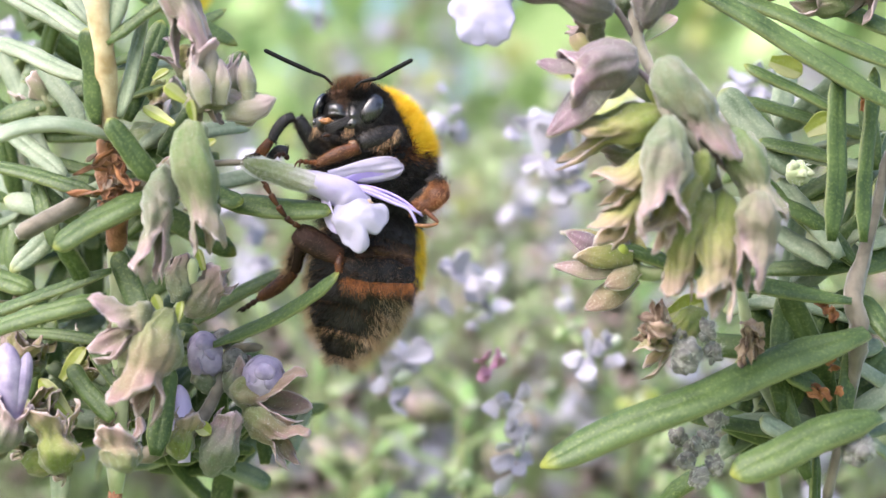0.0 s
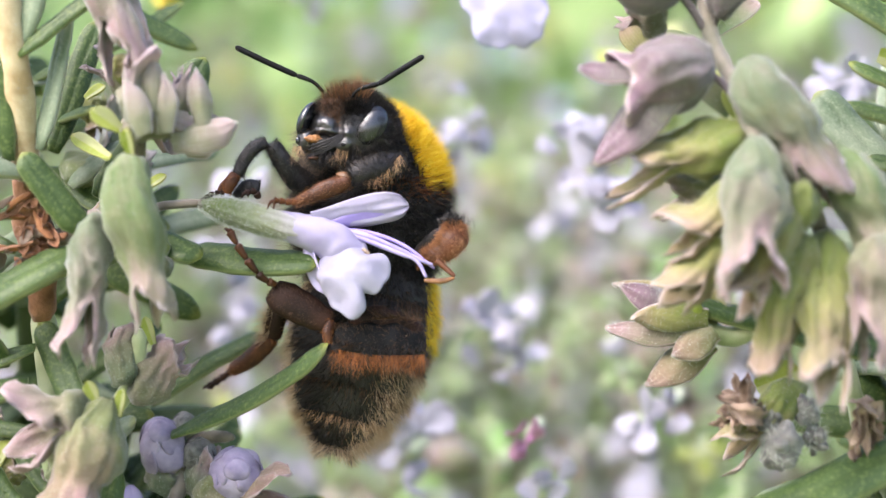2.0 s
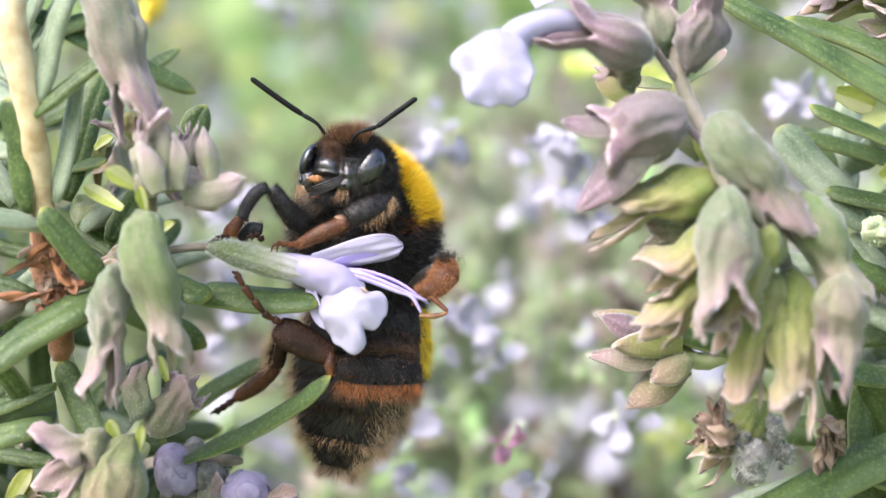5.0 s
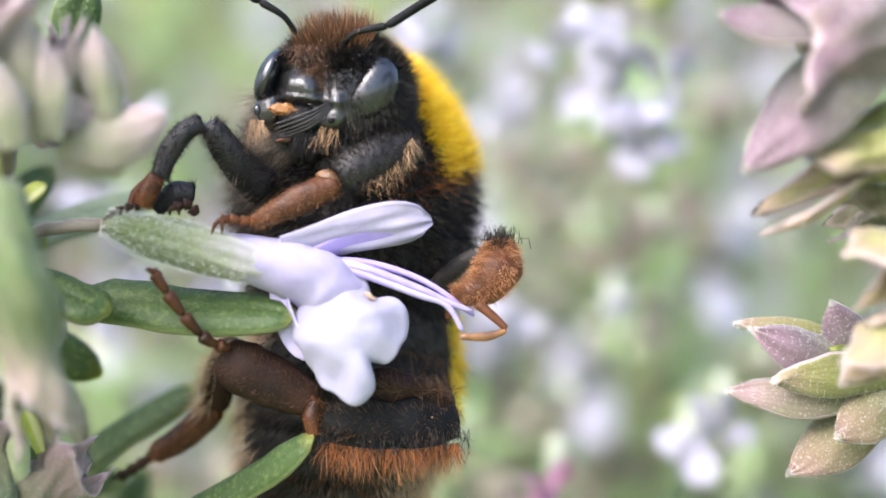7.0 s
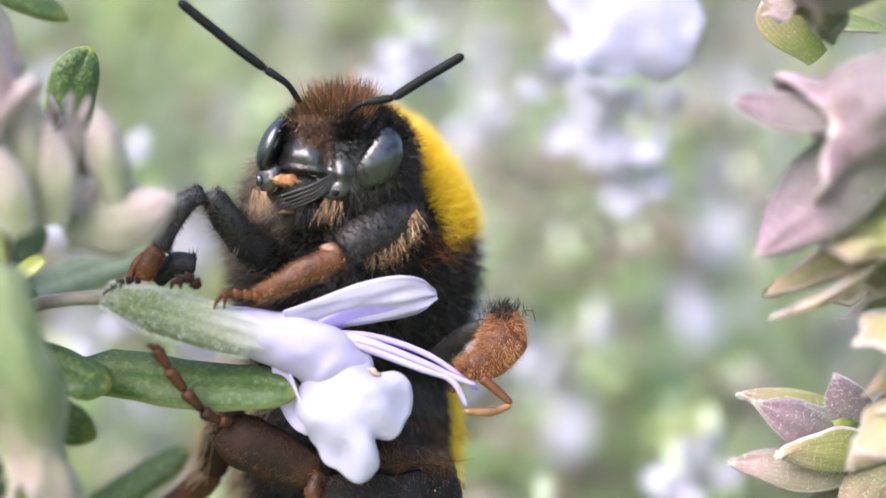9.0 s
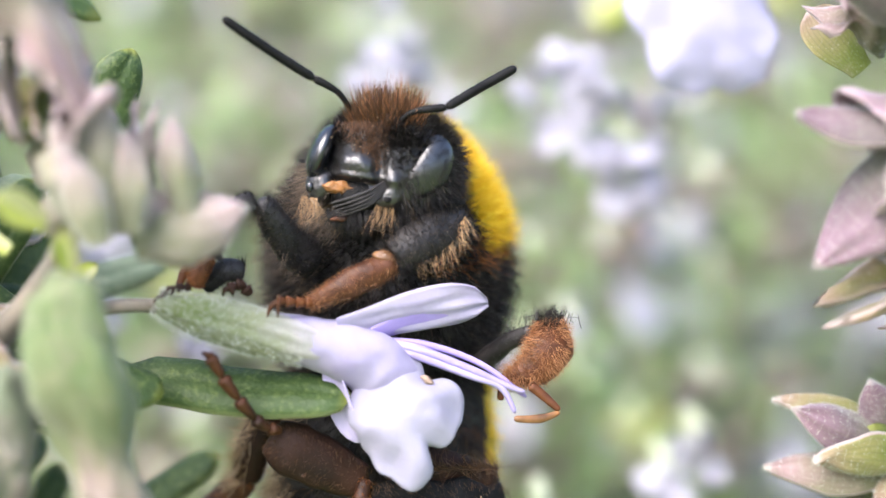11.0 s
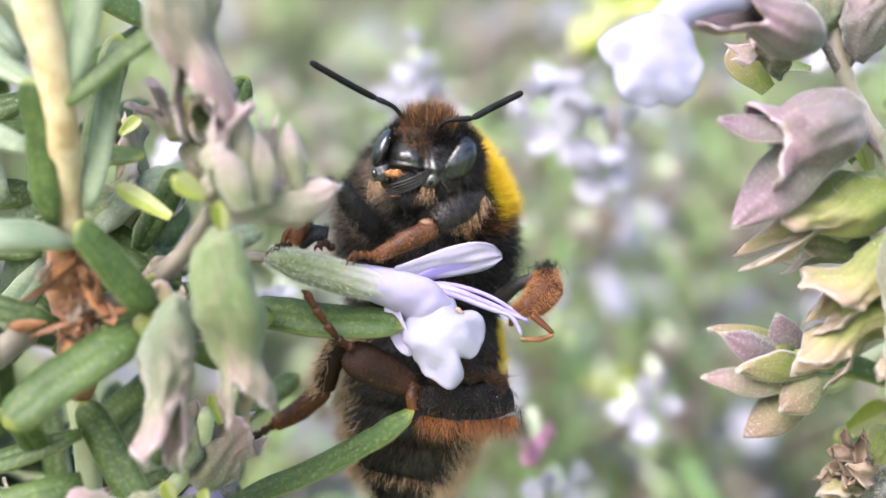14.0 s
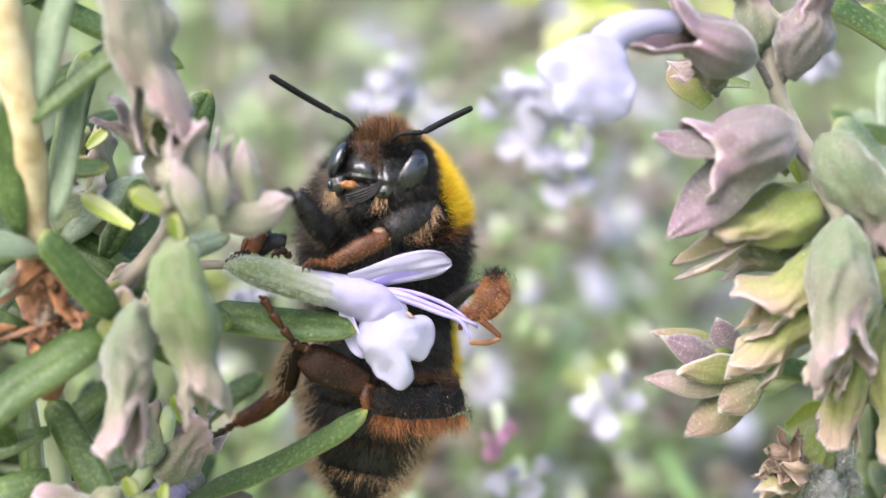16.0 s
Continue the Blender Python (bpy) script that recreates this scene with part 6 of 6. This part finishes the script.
def bokeh_flower(c, size, mat, turn, label="pale lilac rosemary flower out in the bush"):
    """A single open flower on its own stalk farther back."""
    ob = thing("rosemary_flower", c, label, "flower", "flowers in the bush")
    c = V(c)
    s = size
    part("stalk", tube(bmesh.new(), [c + Vector((0.5, 6, 0.8)), c + Vector((0.3, 3, 0.4)), c + Vector((0, 0.8, 0))], [0.4, 0.4, 0.3], around=8), STEM_GREEN, ob)
    g = random.Random(int(c.x * 100) + int(c.z * 7))
    for k in range(7):
        q = c + Vector((g.gauss(0, 0.16), g.gauss(0, 0.2), g.gauss(0, 0.2))) * s
        d = Vector((g.gauss(turn * 0.3, 0.6), g.gauss(-0.5, 0.5), g.gauss(0, 0.7))).normalized()
        part("petal", petal_mesh(bmesh.new(), q, q + d * (s * g.uniform(0.35, 0.65)), s * g.uniform(0.34, 0.6), up=(g.gauss(0, 0.5), -0.8, 0.6), cup=g.uniform(-0.3, 0.3), wave=0.3, nu=6, nv=6, thick=0.02 * s), mat, ob)
    return ob


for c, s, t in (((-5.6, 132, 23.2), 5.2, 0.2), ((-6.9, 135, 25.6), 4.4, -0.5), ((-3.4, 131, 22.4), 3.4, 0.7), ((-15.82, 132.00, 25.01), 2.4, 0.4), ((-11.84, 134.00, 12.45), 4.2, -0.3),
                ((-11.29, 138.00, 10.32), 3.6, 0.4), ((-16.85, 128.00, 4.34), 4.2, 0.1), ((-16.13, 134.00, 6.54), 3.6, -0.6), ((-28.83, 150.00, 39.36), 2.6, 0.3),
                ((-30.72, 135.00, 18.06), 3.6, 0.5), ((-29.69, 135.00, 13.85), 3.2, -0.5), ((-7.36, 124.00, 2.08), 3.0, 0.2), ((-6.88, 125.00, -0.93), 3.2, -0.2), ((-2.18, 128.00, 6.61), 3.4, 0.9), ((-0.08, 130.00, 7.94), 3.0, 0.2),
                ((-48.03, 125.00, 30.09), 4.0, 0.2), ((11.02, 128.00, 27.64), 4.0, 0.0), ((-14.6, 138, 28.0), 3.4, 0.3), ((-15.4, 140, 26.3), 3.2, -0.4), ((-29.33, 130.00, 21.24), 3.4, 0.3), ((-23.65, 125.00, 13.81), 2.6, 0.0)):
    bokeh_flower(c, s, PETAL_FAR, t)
bokeh_flower((-36.20, 140.00, 39.01), 4.4, PETAL_YELLOW, 0.0, "small yellow flower out in the bush")
bokeh_flower((-0.36, 150.00, 33.08), 6.0, LEAF_YOUNG, 0.0, "lime green young shoot tip out in the bush")
bokeh_flower((-8.9, 123, 5.8), 2.4, PINK, 0.0, "small pink flower out in the bush")

# more pale flowers scattered deeper in the bush
g = random.Random(33)
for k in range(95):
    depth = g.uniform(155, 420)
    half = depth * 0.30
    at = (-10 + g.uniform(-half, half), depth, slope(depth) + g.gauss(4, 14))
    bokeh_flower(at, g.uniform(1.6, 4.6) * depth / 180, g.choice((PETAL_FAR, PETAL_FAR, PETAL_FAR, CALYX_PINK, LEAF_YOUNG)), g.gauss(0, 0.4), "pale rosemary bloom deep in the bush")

# frosted pale tips close behind the bee
for k in range(240):
    depth = g.uniform(142, 270)
    wide = (depth - 52) / 100
    at = (-11 + g.uniform(-15, 19) * wide, depth, slope(depth) + g.gauss(8, 12))
    bokeh_flower(at, g.uniform(1.0, 2.6) * wide, g.choice((CALYX_BLUSH, LEAF_FAR_LIT, LEAF_FAR_LIT, CALYX_GREEN, PETAL_FAR, CALYX_PINK)), g.gauss(0, 0.4), "pale frosted shoot tip deep in the bush")

# dense green behind all, and the ground below
hedge = thing("shrub_border", (0, 900, -150), "leafy green shrubs behind the rosemary", "shrub", kind="stuff")
bm = bmesh.new()
r = random.Random(9)
mounds = [(Vector((r.uniform(-750, 750), r.uniform(680, 1250), r.uniform(-420, 420))), r.uniform(120, 230)) for _ in range(120)]
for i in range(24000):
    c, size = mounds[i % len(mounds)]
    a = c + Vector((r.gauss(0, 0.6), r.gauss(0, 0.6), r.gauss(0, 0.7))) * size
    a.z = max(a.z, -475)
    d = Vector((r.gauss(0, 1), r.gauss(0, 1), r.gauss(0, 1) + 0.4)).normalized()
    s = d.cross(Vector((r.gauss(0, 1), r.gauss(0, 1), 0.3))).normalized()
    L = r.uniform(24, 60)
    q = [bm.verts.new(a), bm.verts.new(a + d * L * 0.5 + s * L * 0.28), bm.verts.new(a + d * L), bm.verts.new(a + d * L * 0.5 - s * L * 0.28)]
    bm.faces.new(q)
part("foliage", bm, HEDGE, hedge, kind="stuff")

bm = bmesh.new()
n = 40
rows = [[bm.verts.new(((i - n / 2) * abs(i - n / 2) * 150.0, (j - n / 2) * abs(j - n / 2) * 150.0, -480 + 12 * noise.noise((i * 0.7, j * 0.7, 0)))) for i in range(n + 1)] for j in range(n + 1)]
grid_faces(bm, rows, False)
bmesh.ops.recalc_face_normals(bm, faces=bm.faces)
for v in bm.verts:
    v.co *= MM
me = bpy.data.meshes.new("ground")
bm.to_mesh(me)
bm.free()
me.materials.append(GROUND)
tagged(new("ground", me), "grassy garden ground under the bush", "ground", kind="structure")


def motions():
    """The head lifts as the bee settles; the feelers swing on their sockets."""
    base = V(head.location)
    walk(head, [
        (0.0, pose(base.x + -0.39 * MM, base.y, base.z + -0.46 * MM, 0, -5.0, 0)),
        (0.5, pose(base.x + -0.35 * MM, base.y, base.z + -0.39 * MM, 0, -4.0, 0)),
        (1.0, pose(base.x + -0.32 * MM, base.y, base.z + -0.32 * MM, 0, -3.0, 0)),
        (1.5, pose(base.x + -0.25 * MM, base.y, base.z + -0.28 * MM, 0, -2.5, 0)),
        (2.0, pose(base.x + -0.18 * MM, base.y, base.z + -0.18 * MM, 0, -1.5, 0)),
        (2.5, pose(base.x + -0.07 * MM, base.y, base.z + -0.14 * MM, 0, -1.0, 0)),
        (3.0, pose(base.x + -0.03 * MM, base.y, base.z + -0.07 * MM, 0, 0.0, 0)),
        (3.5, pose(base.x + 0.00 * MM, base.y, base.z + 0.00 * MM, 0, 0.0, 0)),
        (16.0, pose(base.x + 0.00 * MM, base.y, base.z + 0.00 * MM, 0, 0.0, 0)),
    ])
    for ant, rows in zip(feelers, ([
        (0.0, -12.3), (0.5, -14.1), (1.0, -15.0), (1.5, -12.5), (2.0, -14.2), (2.5, 1.3), (3.0, -6.6), (3.5, -5.6), (4.0, -4.8), (6.5, -3.0), (7.0, -4.0), (8.0, 0.0), (9.0, -0.5), (9.2, -3.9), (11.3, -7.3), (11.5, -8.0), (12.0, -9.4), (12.5, -10.2), (13.0, -12.6), (13.5, -11.9), (14.0, -11.4), (14.5, -10.8), (15.0, -9.1), (15.5, -10.9), (16.0, -9.3),
    ], [
        (0.0, 2.5), (0.5, 0.6), (1.0, -1.4), (1.5, -0.5), (2.0, -3.4), (2.5, -6.0), (3.0, -12.1), (3.5, -7.8), (4.0, -10.2), (6.5, 0.0), (7.0, -1.0), (8.0, 0.0), (9.0, 0.0), (9.2, 0.1), (11.3, 3.1), (11.5, 3.7), (12.0, 4.0), (12.5, 3.7), (13.0, 4.7), (13.5, 5.9), (14.0, 4.9), (14.5, 8.2), (15.0, 3.3), (15.5, 1.5), (16.0, 5.2),
    ])):
        p = ant.location.copy()
        walk(ant, [(t, pose(*p, 0, a, 0)) for t, a in rows])


motions()
